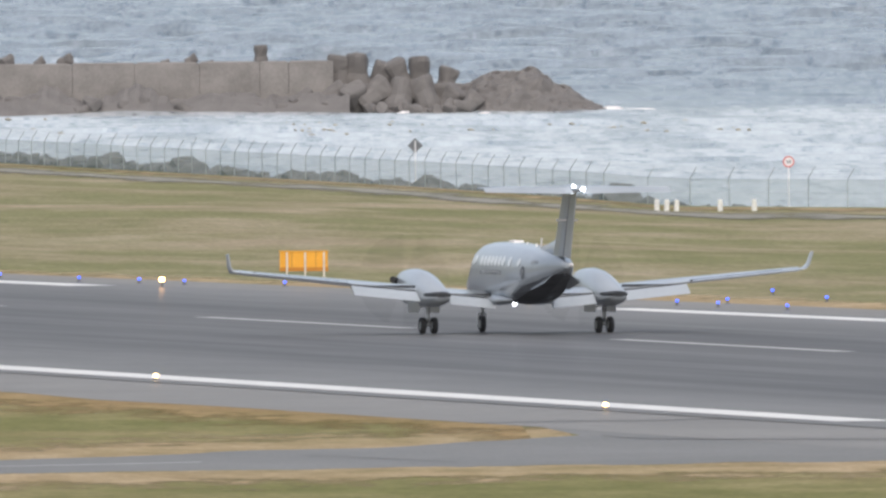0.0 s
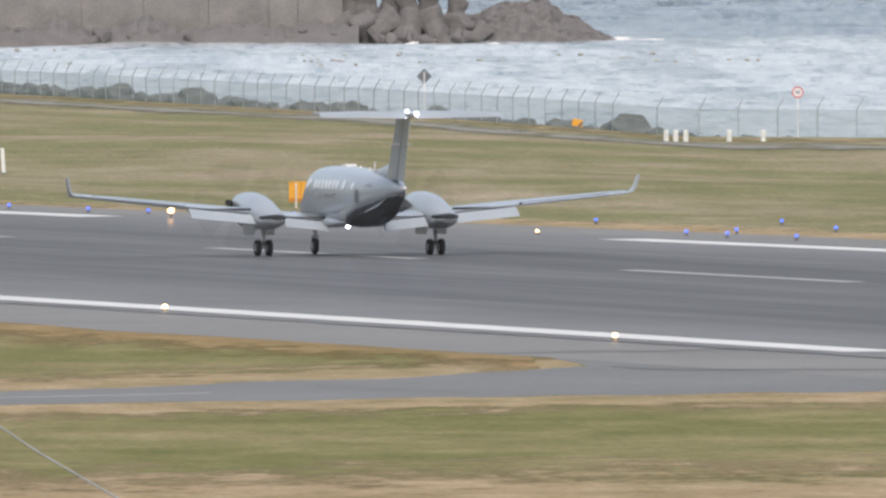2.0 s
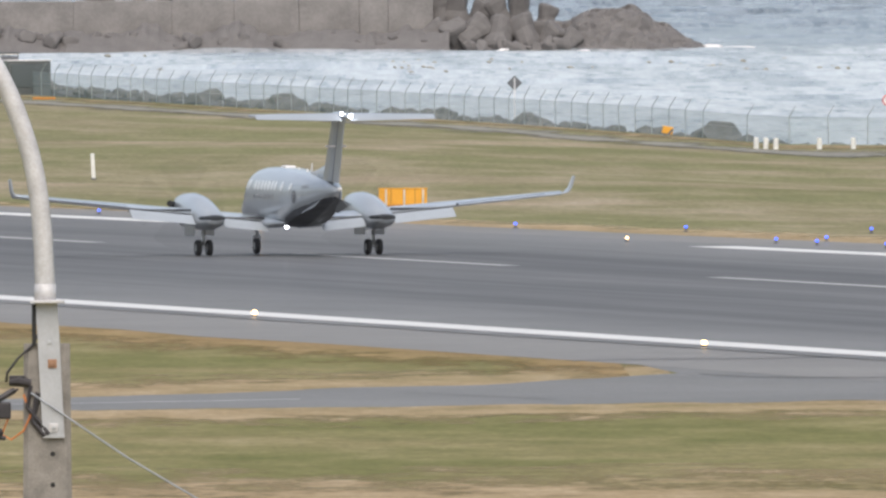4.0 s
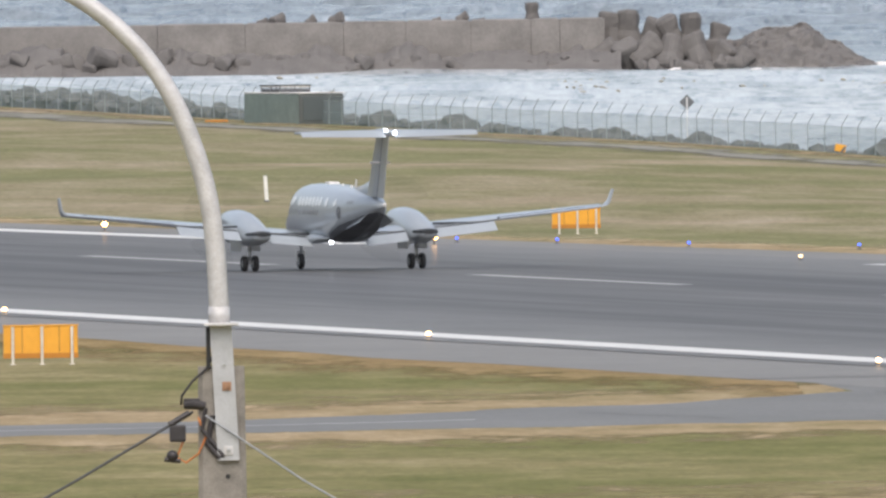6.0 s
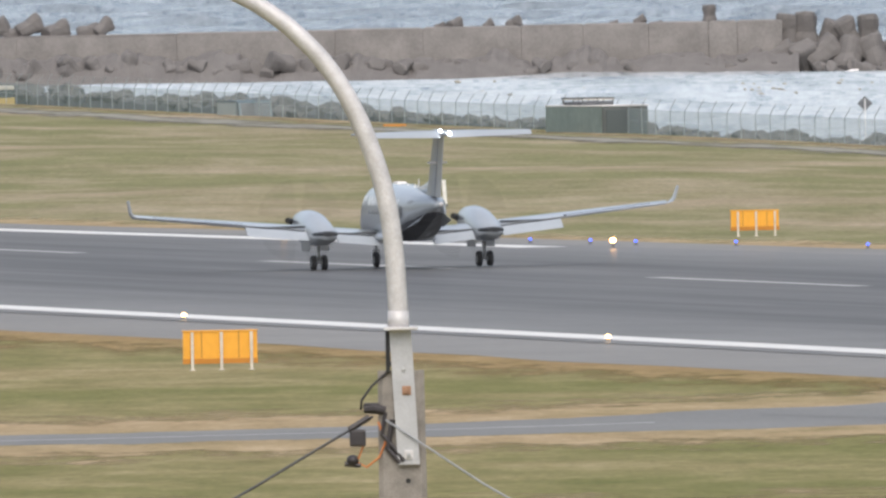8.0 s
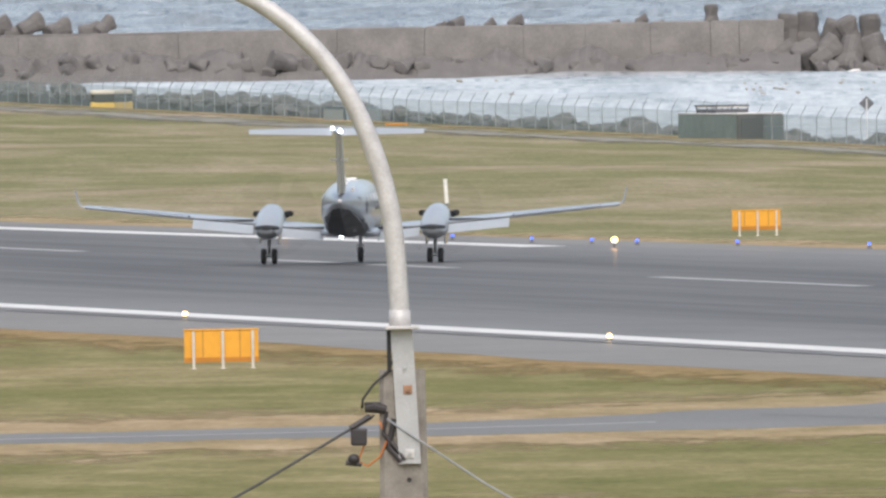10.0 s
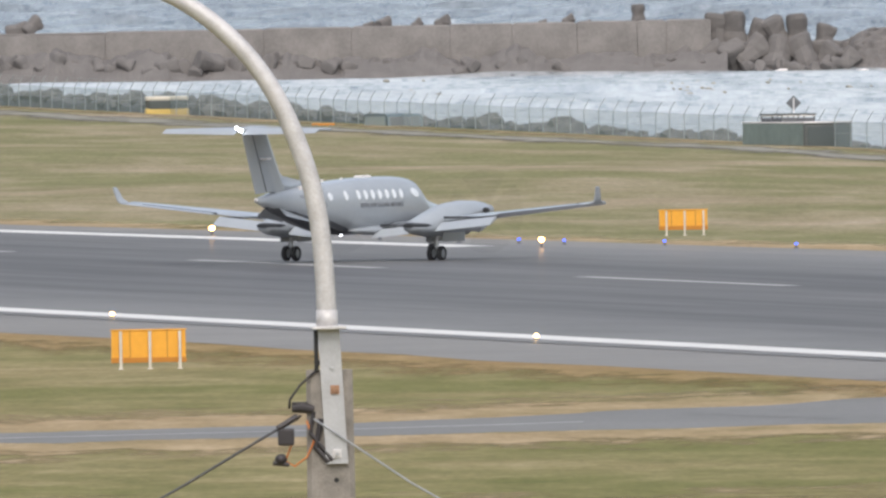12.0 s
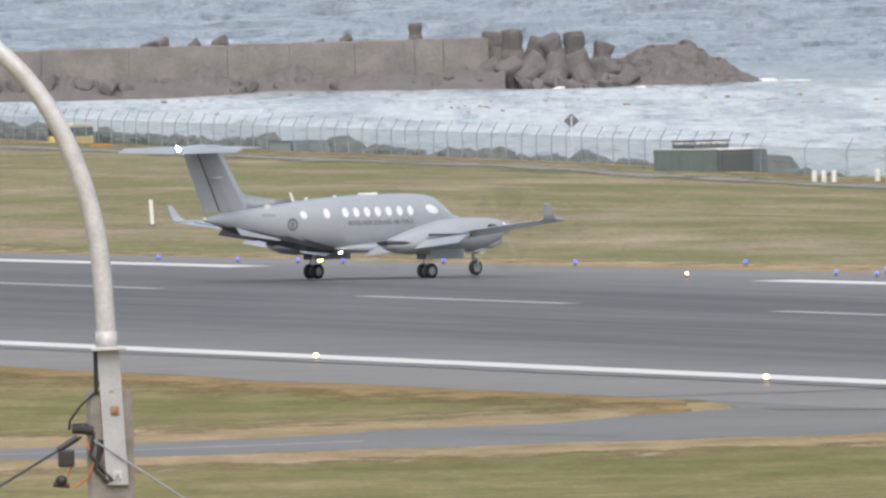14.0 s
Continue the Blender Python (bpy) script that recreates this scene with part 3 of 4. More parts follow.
        s = (r * random.uniform(1.0, 1.5), r * 1.2, r * random.uniform(0.8, 1.1))
        ob.matrix_basis = Matrix.LocRotScale((x, y, shore_top(x) + random.uniform(-0.3, 0.0)), Euler((0, 0, random.uniform(0, 6.3))), s)
        x += random.uniform(0.3, 0.75)
        i += 1
    for x, r in ((25.6, 1.05), (26.7, 0.55), (27.9, 0.45), (29.2, 0.3), (30.6, 0.3), (32.4, 0.3)):
        ob = copy_thing(kinds[i % 7], pose(0, 0, 0))
        ob.matrix_basis = Matrix.LocRotScale((x, fence_y(x) + 26, FENCE_Z - 0.35), Euler((0, 0, x)), (r * 1.3, r, r))
        i += 1
    bank = [[(x, fence_y(x) + d, min(z, 0) - 3.3 + (shore_top(x) + 3.3) * f + 0.3 * noise.noise(Vector((x * 1.1, d, 0))) + 0.16 * noise.noise(Vector((x * 3.1, d, 4)))) for x in [-60 + 0.4 * k for k in range(216)]]
            for d, f, z in ((22, 0.0, 0), (25, 0.85, 0), (29, 0.95, 0), (36, 0.2, -0.6), (42, 0.0, -2.1))]
    structure("rubble_bank", sheet(bank), SHORE_ROCK, "rubble bank of dark stones along the shore", "embankment")


build_rocks()


def road_sign(m, kind, label):
    t = thing("road_sign", m, label, "road sign")
    part("pole", tube([(0, 0, -1.4), (0, 0, 2.25)], 0.035, 8), SIGN_WHITE, t)
    if kind == "diamond":
        part("plate", box(-0.29, 0.29, -0.02, 0.02, -0.29, 0.29, 0.015, pose(0, 0.06, 2.0, 0, 45, 0)), SIGN_BACK, t, "grey back of a diamond plate")
        part("clamp", box(-0.05, 0.05, -0.03, 0.05, 1.9, 1.96, 0.005), STEEL, t)
        part("clamp", box(-0.05, 0.05, -0.03, 0.05, 2.1, 2.16, 0.005), STEEL, t)
    else:
        part("plate", tube([(0, -0.03, 2.0), (0, -0.06, 2.0)], 0.27, 28), SIGN_WHITE, t)
        ring = [((0.215 if k < 2 else 0.285), -0.062 - 0.012 * (k in (1, 2))) for k in range(4)]
        rings = [[(r * math.cos(a), y, 2.0 + r * math.sin(a)) for r, y in ring] for a in (2 * math.pi * j / 28 for j in range(29))]
        part("red_ring", loft(rings, caps=False), SIGN_RED, t, "red ring")
        part("bar", box(-0.1, -0.02, -0.075, -0.06, 1.92, 2.08), SIGN_BACK, t)
        part("bar", box(0.02, 0.1, -0.075, -0.06, 1.92, 2.08), SIGN_BACK, t)
    return t


road_sign(pose(18.51, 2270, -3.48), "diamond", "grey back of a diamond road sign on a pale pole")
road_sign(pose(35.67, 2110, -3.35), "round", "round red and white speed limit sign on a pole")
cone = thing("chevron_board", pose(23.1, 1972, FENCE_Z), "small orange chevron board by the fence", "sign")
part("board", box(-0.26, 0.24, -0.02, 0.02, 0.12, 0.46, 0.02, pose(0, 0, 0, 0, 12, 0)), SIGN_ORANGE, cone)
part("bar", box(-0.05, 0.05, -0.035, -0.02, 0.12, 0.44, 0.0, pose(0, 0, 0, 0, 40, 0)), SIGN_BACK, cone, "dark stripe")
part("leg", box(-0.12, -0.06, 0, 0.04, 0, 0.2), SIGN_BACK, cone)
cone2 = thing("marker_board", pose(37.2, 1898, FENCE_Z), "slim orange marker post by the fence", "marker post")
part("board", box(-0.07, 0.07, -0.03, 0.03, 0.0, 0.75, 0.02), SIGN_ORANGE, cone2)
cone3 = thing("orange_barrier", pose(-6.4, 2225, FENCE_Z), "low orange barrier lying in dry grass", "barrier")
part("rail", box(-0.6, 0.6, -0.12, 0.12, 0.06, 0.2, 0.05), SIGN_SHADE, cone3)
part("foot", box(-0.5, -0.3, -0.2, 0.2, 0, 0.1, 0.02), SIGN_BACK, cone3)
part("foot", box(0.3, 0.5, -0.2, 0.2, 0, 0.1, 0.02), SIGN_BACK, cone3)
stump = None
for x, y in ((26.0, 1882.2), (26.42, 1882), (26.86, 1881.8), (28.8, 1883), (30.3, 1883)):
    m = pose(x, y, ground_z(x, y), 0, random.uniform(-2, 2), 0)
    if stump is None:
        stump = thing("white_bollard", m, "short white bollard beside the perimeter track", "bollard", "white bollards")
        part("post", tube([(0, 0, -0.05), (0, 0, 0.46), (0, 0, 0.5)], [0.115, 0.11, 0.08], 10), WHITE_POST, stump)
        part("cap", tube([(0, 0, 0.5), (0, 0, 0.52)], 0.085, 10), SIGN_WHITE, stump)
    else:
        copy_thing(stump, m)


# ---- breakwater ----
WALL_Y = 3118.0
WALL_TOP = -1.0


def build_breakwater():
    t = thing("breakwater", pose(0, 0, 0), "long concrete breakwater wall with a rubble toe in the sea", "breakwater")
    joints = [-72, -60, -47.5, -36.5, -24.8, -13.2, -6.8, 0.4, 4.95, 9.7, 14.1, 16.2, 19.5]
    for i, (a, b) in enumerate(zip(joints, joints[1:])):
        bm = bmesh.new()
        top = WALL_TOP + 0.13 * noise.noise(Vector((a, 0, 0))) + 0.004 * (a - 5)
        lean = random.uniform(-0.05, 0.05)
        put_box(bm, a + 0.006, b - 0.006, WALL_Y + lean, WALL_Y + 7, -6, top, 0.035)
        part("wall_block", bm, CONCRETE, t)
    part("wall_core", box(joints[0], joints[-1] - 0.1, WALL_Y + 0.7, WALL_Y + 6.5, -6, WALL_TOP - 0.12), CONCRETE, t)
    part("wall_core", box(joints[-1] - 0.1, 29.0, WALL_Y + 1.4, WALL_Y + 6.5, -6, -2.6, 0.3), WET_ROCK, t)
    for a, b in zip(joints, joints[1:]):
        part("coping", box(a + 0.15, b - 0.15, WALL_Y + 0.6, WALL_Y + 7, WALL_TOP - 0.2, WALL_TOP + 0.08 + 0.004 * (a - 5), 0.05), CONCRETE, t)
    xs = [-72 + 0.28 * i for i in range(332)]
    lines = []
    for k, (d, f) in enumerate(((-6.0, -0.3), (-4.2, 0.25), (-3.2, 0.6), (-2.2, 0.9), (-1.2, 1.0), (0.3, 0.95))):
        line = []
        for x in xs:
            n = noise.noise(Vector((x * 0.55, k * 0.9, 2))) * 0.75 + noise.noise(Vector((x * 1.6, k * 1.7, 4))) * 0.45
            tall = 1.35 + 0.8 * noise.noise(Vector((x * 0.3, 0, 9))) + 0.55 * abs(noise.noise(Vector((x * 0.9, 0, 5)))) + (0.6 if x < -20 else 0)
            line.append((x + n * 0.25, WALL_Y + d + n * 0.8, SEA_Z + f * tall + n * 0.55 * max(f, 0.1)))
        lines.append(line)
    part("rubble_toe", sheet(lines), WET_ROCK, t, "dark broken rock along the waterline")
    return t


build_breakwater()


def armour_bm(seed, s):
    """A worn dumb-bell shaped armour unit: two flared ends at right angles on a waist."""
    bm = bmesh.new()
    rings = []
    for z, w, d in ((-1.0, 0.42, 0.6), (-0.94, 0.54, 0.78), (-0.7, 0.6, 0.84), (-0.4, 0.6, 0.74), (-0.1, 0.57, 0.62), (0.2, 0.62, 0.57), (0.5, 0.72, 0.58), (0.8, 0.78, 0.57), (0.95, 0.72, 0.5), (1.0, 0.55, 0.4)):
        ring = []
        for k in range(14):
            a = 2 * math.pi * k / 14
            p = Vector((w * math.copysign(abs(math.cos(a)) ** 0.7, math.cos(a)), d * math.copysign(abs(math.sin(a)) ** 0.7, math.sin(a)), z))
            ring.append(p * (1 + 0.1 * noise.noise(p * 2.3 + Vector((seed, 0, 0)))))
        rings.append(ring)
    loft(rings, bm=bm)
    bmesh.ops.scale(bm, vec=(s, s, s), verts=bm.verts)
    return bm


def build_armour():
    base = part("armour_unit", armour_bm(0, 1.0), WET_ROCK)
    tagged(base, "dark weathered concrete armour unit on the breakwater", "armour unit", "breakwater armour units")
    first = [base]

    def put(x, y, z, s, turn):
        m = Matrix.LocRotScale((x, y, z), Euler(turn), (s, s, s))
        if first:
            ob = first.pop()
        else:
            ob = copy_thing(base, pose(0, 0, 0))
        ob.matrix_basis = m
        return ob

    for x, z, s in ((14.2, -0.45, 0.72), (-4.4, -0.75, 0.55), (-5.5, -0.95, 0.4), (-0.07, -0.75, 0.55), (-2.0, -0.85, 0.42), (9.1, -0.75, 0.45), (7.2, -0.95, 0.32), (10.5, -0.98, 0.26),
                    (-35.6, -0.45, 1.0), (-33.6, -0.75, 0.95), (-31.3, -0.85, 0.8), (-30.2, -0.6, 0.8), (-38.0, -0.6, 1.0), (-40.6, -0.7, 1.0), (-36.6, -1.0, 0.9), (-43.4, -0.7, 1.0)):
        put(x, WALL_Y + 4.0, z, s, (random.uniform(-0.2, 0.2), random.uniform(0.9, 1.5) if abs(x - 14.2) > 1 else math.pi, random.uniform(-0.8, 0.8)))
    x = -60.0
    while x < 17:
        put(x, WALL_Y - random.uniform(1.8, 3.6), SEA_Z + random.uniform(0.0, 0.9) + (0.5 if x < -8 else 0), random.uniform(0.45, 0.8) * (1.35 if x < -8 else 1), [random.uniform(0, 6.3) for _ in range(3)])
        x += random.uniform(0.5, 1.3)
    for x, z, s, turn in ((19.9, -1.75, 1.25, (0.1, 0.1, 0.3)), (21.2, -1.75, 1.35, (0.05, 0.08, 1.4)), (22.9, -2.35, 1.3, (0.3, 0.5, 0.2)), (24.2, -2.2, 1.35, (-0.1, -0.4, 0.7)),
                          (25.8, -1.95, 1.3, (0.05, 3.1, 0.15)), (27.8, -2.45, 1.02, (0.1, 0.25, 0.5))):
        put(x, WALL_Y + 3.2, z, s, turn)
    for x, z, s in ((17.6, -4.0, 1.0), (19.2, -3.7, 1.3), (21.0, -3.9, 1.35), (22.4, -3.5, 1.4), (24.3, -3.8, 1.45), (26.2, -3.5, 1.35), (28.0, -4.0, 1.2), (29.4, -4.2, 1.0)):
        put(x, WALL_Y + random.uniform(-1.5, 0.3), z, s, (random.uniform(-0.5, 0.5), random.uniform(0.4, 1.2) * random.choice((-1, 1)), random.uniform(-0.8, 0.8)))
    for i in range(24):
        x = random.uniform(16.5, 29.0)
        put(x, WALL_Y + random.uniform(-3.2, -1.5), random.uniform(SEA_Z - 0.1, SEA_Z + 0.6), random.uniform(0.5, 0.8), [random.uniform(0, 6.3) for _ in range(3)])


build_armour()


def build_mound():
    bm = bmesh.new()
    xs = [26.5 + 0.13 * i for i in range(108)]
    prof = [(26.5, -3.6), (28.5, -2.9), (30.5, -2.1), (32.5, -1.65), (34.4, -1.6), (35.2, -2.1), (35.6, -2.6), (37.1, -3.35), (38.5, -4.0), (39.6, -4.7), (40.4, -5.6)]
    rows_ = []
    for x in xs:
        crest = float(np.interp(x, [p[0] for p in prof], [p[1] for p in prof]))
        line = []
        for k in range(49):
            f = k / 48
            p = Vector((x, WALL_Y - 2 + 12 * f, -5.6 + (crest + 5.6) * math.sin(math.pi * f) ** 0.7))
            n = 0.45 * noise.noise(p * 0.8) + 0.22 * noise.noise(p * 1.9) + 0.1 * noise.noise(p * 4.3)
            line.append((p.x + 0.25 * noise.noise(p * 1.5 + Vector((7, 0, 0))), p.y - n, p.z + n * 0.75))
        rows_.append(line)
    ob = part("rock_mound", sheet(rows_), WET_ROCK)
    return tagged(ob, "rugged dark rock mound at the breakwater tip", "rock")


build_mound()


def build_kelp():
    base = part("kelp_patch", rock_bm(1.0, 3.3, (1, 1, 1), 0.6, 1), KELP)
    tagged(base, "dark floating kelp patch in the foam", "kelp", "kelp patches")
    for i in range(44):
        ob = base if i == 0 else copy_thing(base, pose(0, 0, 0))
        x, y = random.uniform(14, 46), random.uniform(2850, 2990)
        if i % 8 == 4:
            x, y = random.uniform(-8, 10), random.uniform(2860, 3060)
        ob.matrix_basis = Matrix.LocRotScale((x, y, SEA_Z + 0.15), Euler((0, 0, random.uniform(-0.2, 0.2))), (random.uniform(0.1, 0.34), 0.4, random.uniform(0.05, 0.1)))


build_kelp()


def build_surf():
    ob = None
    for x, y, w, h in ((39.6, WALL_Y + 4, 1.2, 0.4), (41.6, WALL_Y + 7, 1.5, 0.28), (24.5, WALL_Y - 3.5, 0.7, 0.22), (15.5, WALL_Y - 4.5, 0.5, 0.2), (30.5, WALL_Y - 5, 0.6, 0.15), (0.0, WALL_Y - 6.5, 0.6, 0.15)):
        bm = rock_bm(1.0, x, (w, 0.9, h), 0.6)
        s = part("breaking_wave", bm, SIGN_WHITE, None, "", True)
        s.location = (x, y, SEA_Z - 0.05)
        tagged(s, "white foam breaking against the rocks", "wave", "breaking waves")


build_surf()


# ---- aeroplane: origin on the ground between the main wheels, nose towards +Y ----
plane = thing("aeroplane", pose(0, 0, 0), "grey twin-engine turboprop aeroplane taxiing on the runway", "aeroplane")


def egg(y, z0, z1, w, n=28):
    zc = z0 + (z1 - z0) * 0.47
    pts = []
    for k in range(n):
        a = 2 * math.pi * k / n
        c, s = math.cos(a), math.sin(a)
        h = (z1 - zc) if s > 0 else (zc - z0)
        pts.append((w * math.copysign(abs(c) ** 0.7, c), y, zc + h * math.copysign(abs(s) ** 0.8, s)))
    return pts


HULL = [(5.5, 1.32, 1.4, 0.04), (5.3, 1.2, 1.52, 0.2), (4.85, 1.1, 1.62, 0.36), (4.2, 1.02, 1.75, 0.52), (3.5, 0.97, 1.88, 0.65), (3.05, 0.95, 2.02, 0.72), (2.75, 0.93, 2.25, 0.77),
        (2.4, 0.92, 2.52, 0.8), (2.1, 0.91, 2.59, 0.8), (1.6, 0.9, 2.63, 0.81), (0.8, 0.88, 2.64, 0.82), (-0.8, 0.88, 2.62, 0.82), (-2.0, 0.9, 2.56, 0.82), (-3.0, 1.0, 2.5, 0.78), (-4.0, 1.2, 2.42, 0.69),
        (-5.0, 1.45, 2.33, 0.53), (-5.9, 1.68, 2.24, 0.34), (-6.6, 1.86, 2.12, 0.17), (-6.98, 1.94, 2.03, 0.05)]


def hull_at(y):
    ys = [h[0] for h in reversed(HULL)]
    return [float(np.interp(y, ys, [h[k] for h in reversed(HULL)])) for k in (1, 2, 3)]


def hull_x(y, z):
    """Half width of the hull at a height."""
    z0, z1, w = hull_at(y)
    zc = z0 + (z1 - z0) * 0.47
    s = (z - zc) / ((z1 - zc) if z > zc else (zc - z0))
    s = min(0.999, abs(s)) ** (1 / 0.8)
    return w * math.sqrt(max(0, 1 - s * s)) ** 0.7


part("fuselage", loft([egg(*h) for h in HULL]), AIR_GREY, plane, "", True)

# windscreen, side windows
for side in (-1, 1):
    for y, w, h, z in [(-3.43, 0.15, 0.135, 2.06), (-2.5, 0.135, 0.165, 2.08)] + [(-1.73 + 0.458 * k, 0.128, 0.16, 2.09) for k in range(7)]:
        rings = []
        for f in (1.0, 0.85):
            rings.append([(side * (hull_x(y, z + h * f * math.sin(a)) + 0.012 * (f < 1) + 0.004), y + w * f * math.cos(a), z + h * f * math.sin(a)) for a in (2 * math.pi * k / 18 for k in range(18))])
        part("cabin_window", loft(rings), CABIN_SKY_TINT, plane, "oval cabin window coloured near-white as a sky reflection")
    rings = []
    for f in (1.0, 0.9, 0.6, 0.3, 0.02):
        rings.append([(side * (hull_x(y, z) + (0.004 if f == 1 else 0.016)), y, z) for y, z in ((1.95 + 0.25 * f * math.cos(a) - 0.09 * f * math.sin(a), 2.11 + 0.155 * f * math.sin(a)) for a in (2 * math.pi * k / 18 for k in range(18)))])
    part("cockpit_side_window", loft(rings), CABIN_SKY_TINT, plane, "cockpit glass coloured near-white as a sky reflection")
    pts = [(2.62, 2.0), (2.95, 1.98), (2.76, 2.16), (2.46, 2.4), (2.52, 2.14)]
    part("windscreen", loft([[(side * (hull_x(y, z) + d), y, z) for y, z in pts] for d in (-0.02, 0.012)]), CABIN_SKY_TINT, plane, "cockpit glass coloured near-white as a sky reflection")


def foil(x, y_lead, y_trail, z, thick, twist=0.0):
    """Aerofoil ring in the plane x = const."""
    c = y_lead - y_trail
    pts = []
    for f, up in ((0, 0), (0.03, 0.45), (0.12, 0.85), (0.3, 1.0), (0.6, 0.68), (0.85, 0.28), (1.0, 0.03)):
        pts.append((x, y_lead - c * f, z + thick * 0.55 * up + twist * (f - 0.3) * c))
    for f, up in ((1.0, -0.03), (0.85, -0.12), (0.6, -0.4), (0.3, -0.75), (0.12, -0.7), (0.03, -0.4)):
        pts.append((x, y_lead - c * f, z + thick * 0.45 * up + twist * (f - 0.3) * c))
    return pts


def wing_z(x):
    return 1.02 + 0.1 * (abs(x) - 0.6)


def lead(x):
    return 1.42 - 0.115 * (abs(x) - 0.6) - (0.0 if abs(x) > 2.6 else 0.0)


def trail(x):
    return -0.95 + 0.055 * (abs(x) - 0.6)


for side in (-1, 1):
    name = "wing"
    xs = [0.5, 1.6, 2.6, 4.0, 5.0, 6.5, 7.8, 8.35]
    rings = []
    for x in xs:
        cut = 0.55 if x < 5.01 else 0.0
        rings.append(foil(side * x, lead(x), trail(x) + cut * 0.75, wing_z(x), 0.34 - 0.023 * x))
    wing = part(name, loft(rings), AIR_GREY, plane, "", True)
    # drooped flaps
    for a, b in ((0.85, 2.15), (3.05, 4.95)):
        rings = []
        for x in (a, b):
            y0 = trail(x) + 0.42
            c, z = 0.62, wing_z(x) - 0.06
            ring = []
            for f, up in ((0, 0.0), (0.15, 0.05), (0.5, 0.04), (1, 0.005), (1, -0.005), (0.5, -0.03), (0.15, -0.04)):
                ring.append((side * x, y0 - c * f * 0.9, z + up - c * f * 0.42))
            rings.append(ring)
        part("flap", loft(rings), AIR_GREY, wing, "lowered wing flap")
        part("flap_gap", box(min(side * a, side * b), max(side * a, side * b), trail((a + b) / 2) + 0.43, trail((a + b) / 2) + 0.5, wing_z((a + b) / 2) - 0.03, wing_z((a + b) / 2) + 0.04, 0.0), SEAM_AND_SHADE, wing)
    rings = [foil(side * x, trail(x) + 0.30, trail(x), wing_z(x) + 0.01, 0.075) for x in (5.1, 7.75)]
    part("aileron", loft(rings), AIR_GREY, wing)
    part("hinge_line", loft([[(side * x, trail(x) + 0.31 + d, wing_z(x) + e) for d, e in ((0, 0.005), (0.035, 0.005), (0.035, 0.06), (0, 0.055))] for x in (5.05, 7.8)]), SEAM_AND_SHADE, wing)
    # winglet: blends up and out, swept back
    rings = []
    for x, z, a, b in ((8.3, wing_z(8.3), lead(8.3), trail(8.3)), (8.46, wing_z(8.3) + 0.04, 0.02, -0.5), (8.54, wing_z(8.3) + 0.16, -0.18, -0.53), (8.63, wing_z(8.3) + 0.52, -0.42, -0.62)):
        rings.append([(side * (x + 0.02), y, z) for y in (a, (a + b) / 2, b)] + [(side * (x - 0.03), y, z + 0.02) for y in (b, (a + b) / 2, a)])
    part("winglet", loft(rings), AIR_GREY, wing)
    # wing root fairing
    part("root_fairing", loft([[(side * (0.55 + 0.42 * s * math.cos(a)), y, 0.98 + 0.16 * s * math.sin(a)) for a in (2 * math.pi * k / 12 for k in range(12))]
                               for y, s in ((1.9, 0.2), (1.3, 0.9), (0, 1.05), (-0.9, 0.95), (-1.5, 0.6), (-2.0, 0.15))]), AIR_GREY, plane, "", True)
    # engine nacelle
    X = 2.6
    rings = []
    for y, w, top, low in ((3.1, 0.24, 1.74, 1.26), (2.95, 0.32, 1.8, 1.08), (2.4, 0.4, 1.85, 0.9), (1.4, 0.45, 1.87, 0.82), (0.5, 0.46, 1.8, 0.78), (-0.2, 0.45, 1.66, 0.76), (-0.8, 0.42, 1.5, 0.77),
                           (-1.3, 0.37, 1.36, 0.82), (-1.65, 0.29, 1.24, 0.92), (-1.8, 0.18, 1.14, 1.0)):
        c = low + (top - low) * 0.45
        rings.append([(side * X + w * math.cos(a), y, c + ((top - c) if math.sin(a) > 0 else (c - low)) * math.sin(a)) for a in (2 * math.pi * k / 20 for k in range(20))])
    nac = part("nacelle", loft(rings), AIR_GREY, plane, "", True)
    # Black band added to paint the shade line under the nacelle's tail.
    part("nacelle_tail_shade", loft([[(side * X + w * math.cos(a), y, 1.13 + h * math.sin(a)) for a in (2 * math.pi * k / 16 for k in range(16))] for y, w, h in ((-0.9, 0.39, 0.12), (-1.3, 0.395, 0.12), (-1.67, 0.31, 0.1), (-1.84, 0.2, 0.06))]), SEAM_AND_SHADE, nac, "dark band painted for shade under the nacelle tail")
    part("air_intake", tube([(side * X, 3.1, 1.12), (side * X, 2.7, 1.05), (side * X, 1.9, 0.99), (side * X, 1.2, 1.05)], [0.14, 0.2, 0.2, 0.06], 12), AIR_GREY, nac, "", True)
    # Black disc paints the shade inside the intake.
    part("intake_mouth", tube([(side * X, 3.108, 1.121), (side * X, 3.06, 1.115)], 0.105, 12), SOOT_AND_SHADE, nac, "black air intake")
    for s2 in (-1, 1):
        part("exhaust_stack", tube([(side * X + s2 * 0.36, 2.55, 1.5), (side * X + s2 * 0.48, 2.42, 1.54), (side * X + s2 * 0.56, 2.18, 1.55)], [0.1, 0.1, 0.09], 10), SOOT_AND_SHADE, nac, "soot-blackened exhaust pipe")
    # main gear
    leg = part("gear_leg", tube([(side * X, 0.1, 1.1), (side * X, 0.03, 0.62), (side * X, 0, 0.28)], [0.07, 0.06, 0.05], 10), STEEL, plane, "bare steel gear leg")
    part("torque_link", tube([(side * X, -0.05, 0.7), (side * X, -0.16, 0.5), (side * X, -0.05, 0.32)], 0.025, 6), STEEL, leg)
    part("axle", tube([(side * X - 0.2, 0, 0.238), (side * X + 0.2, 0, 0.238)], 0.03, 8), STEEL, leg)
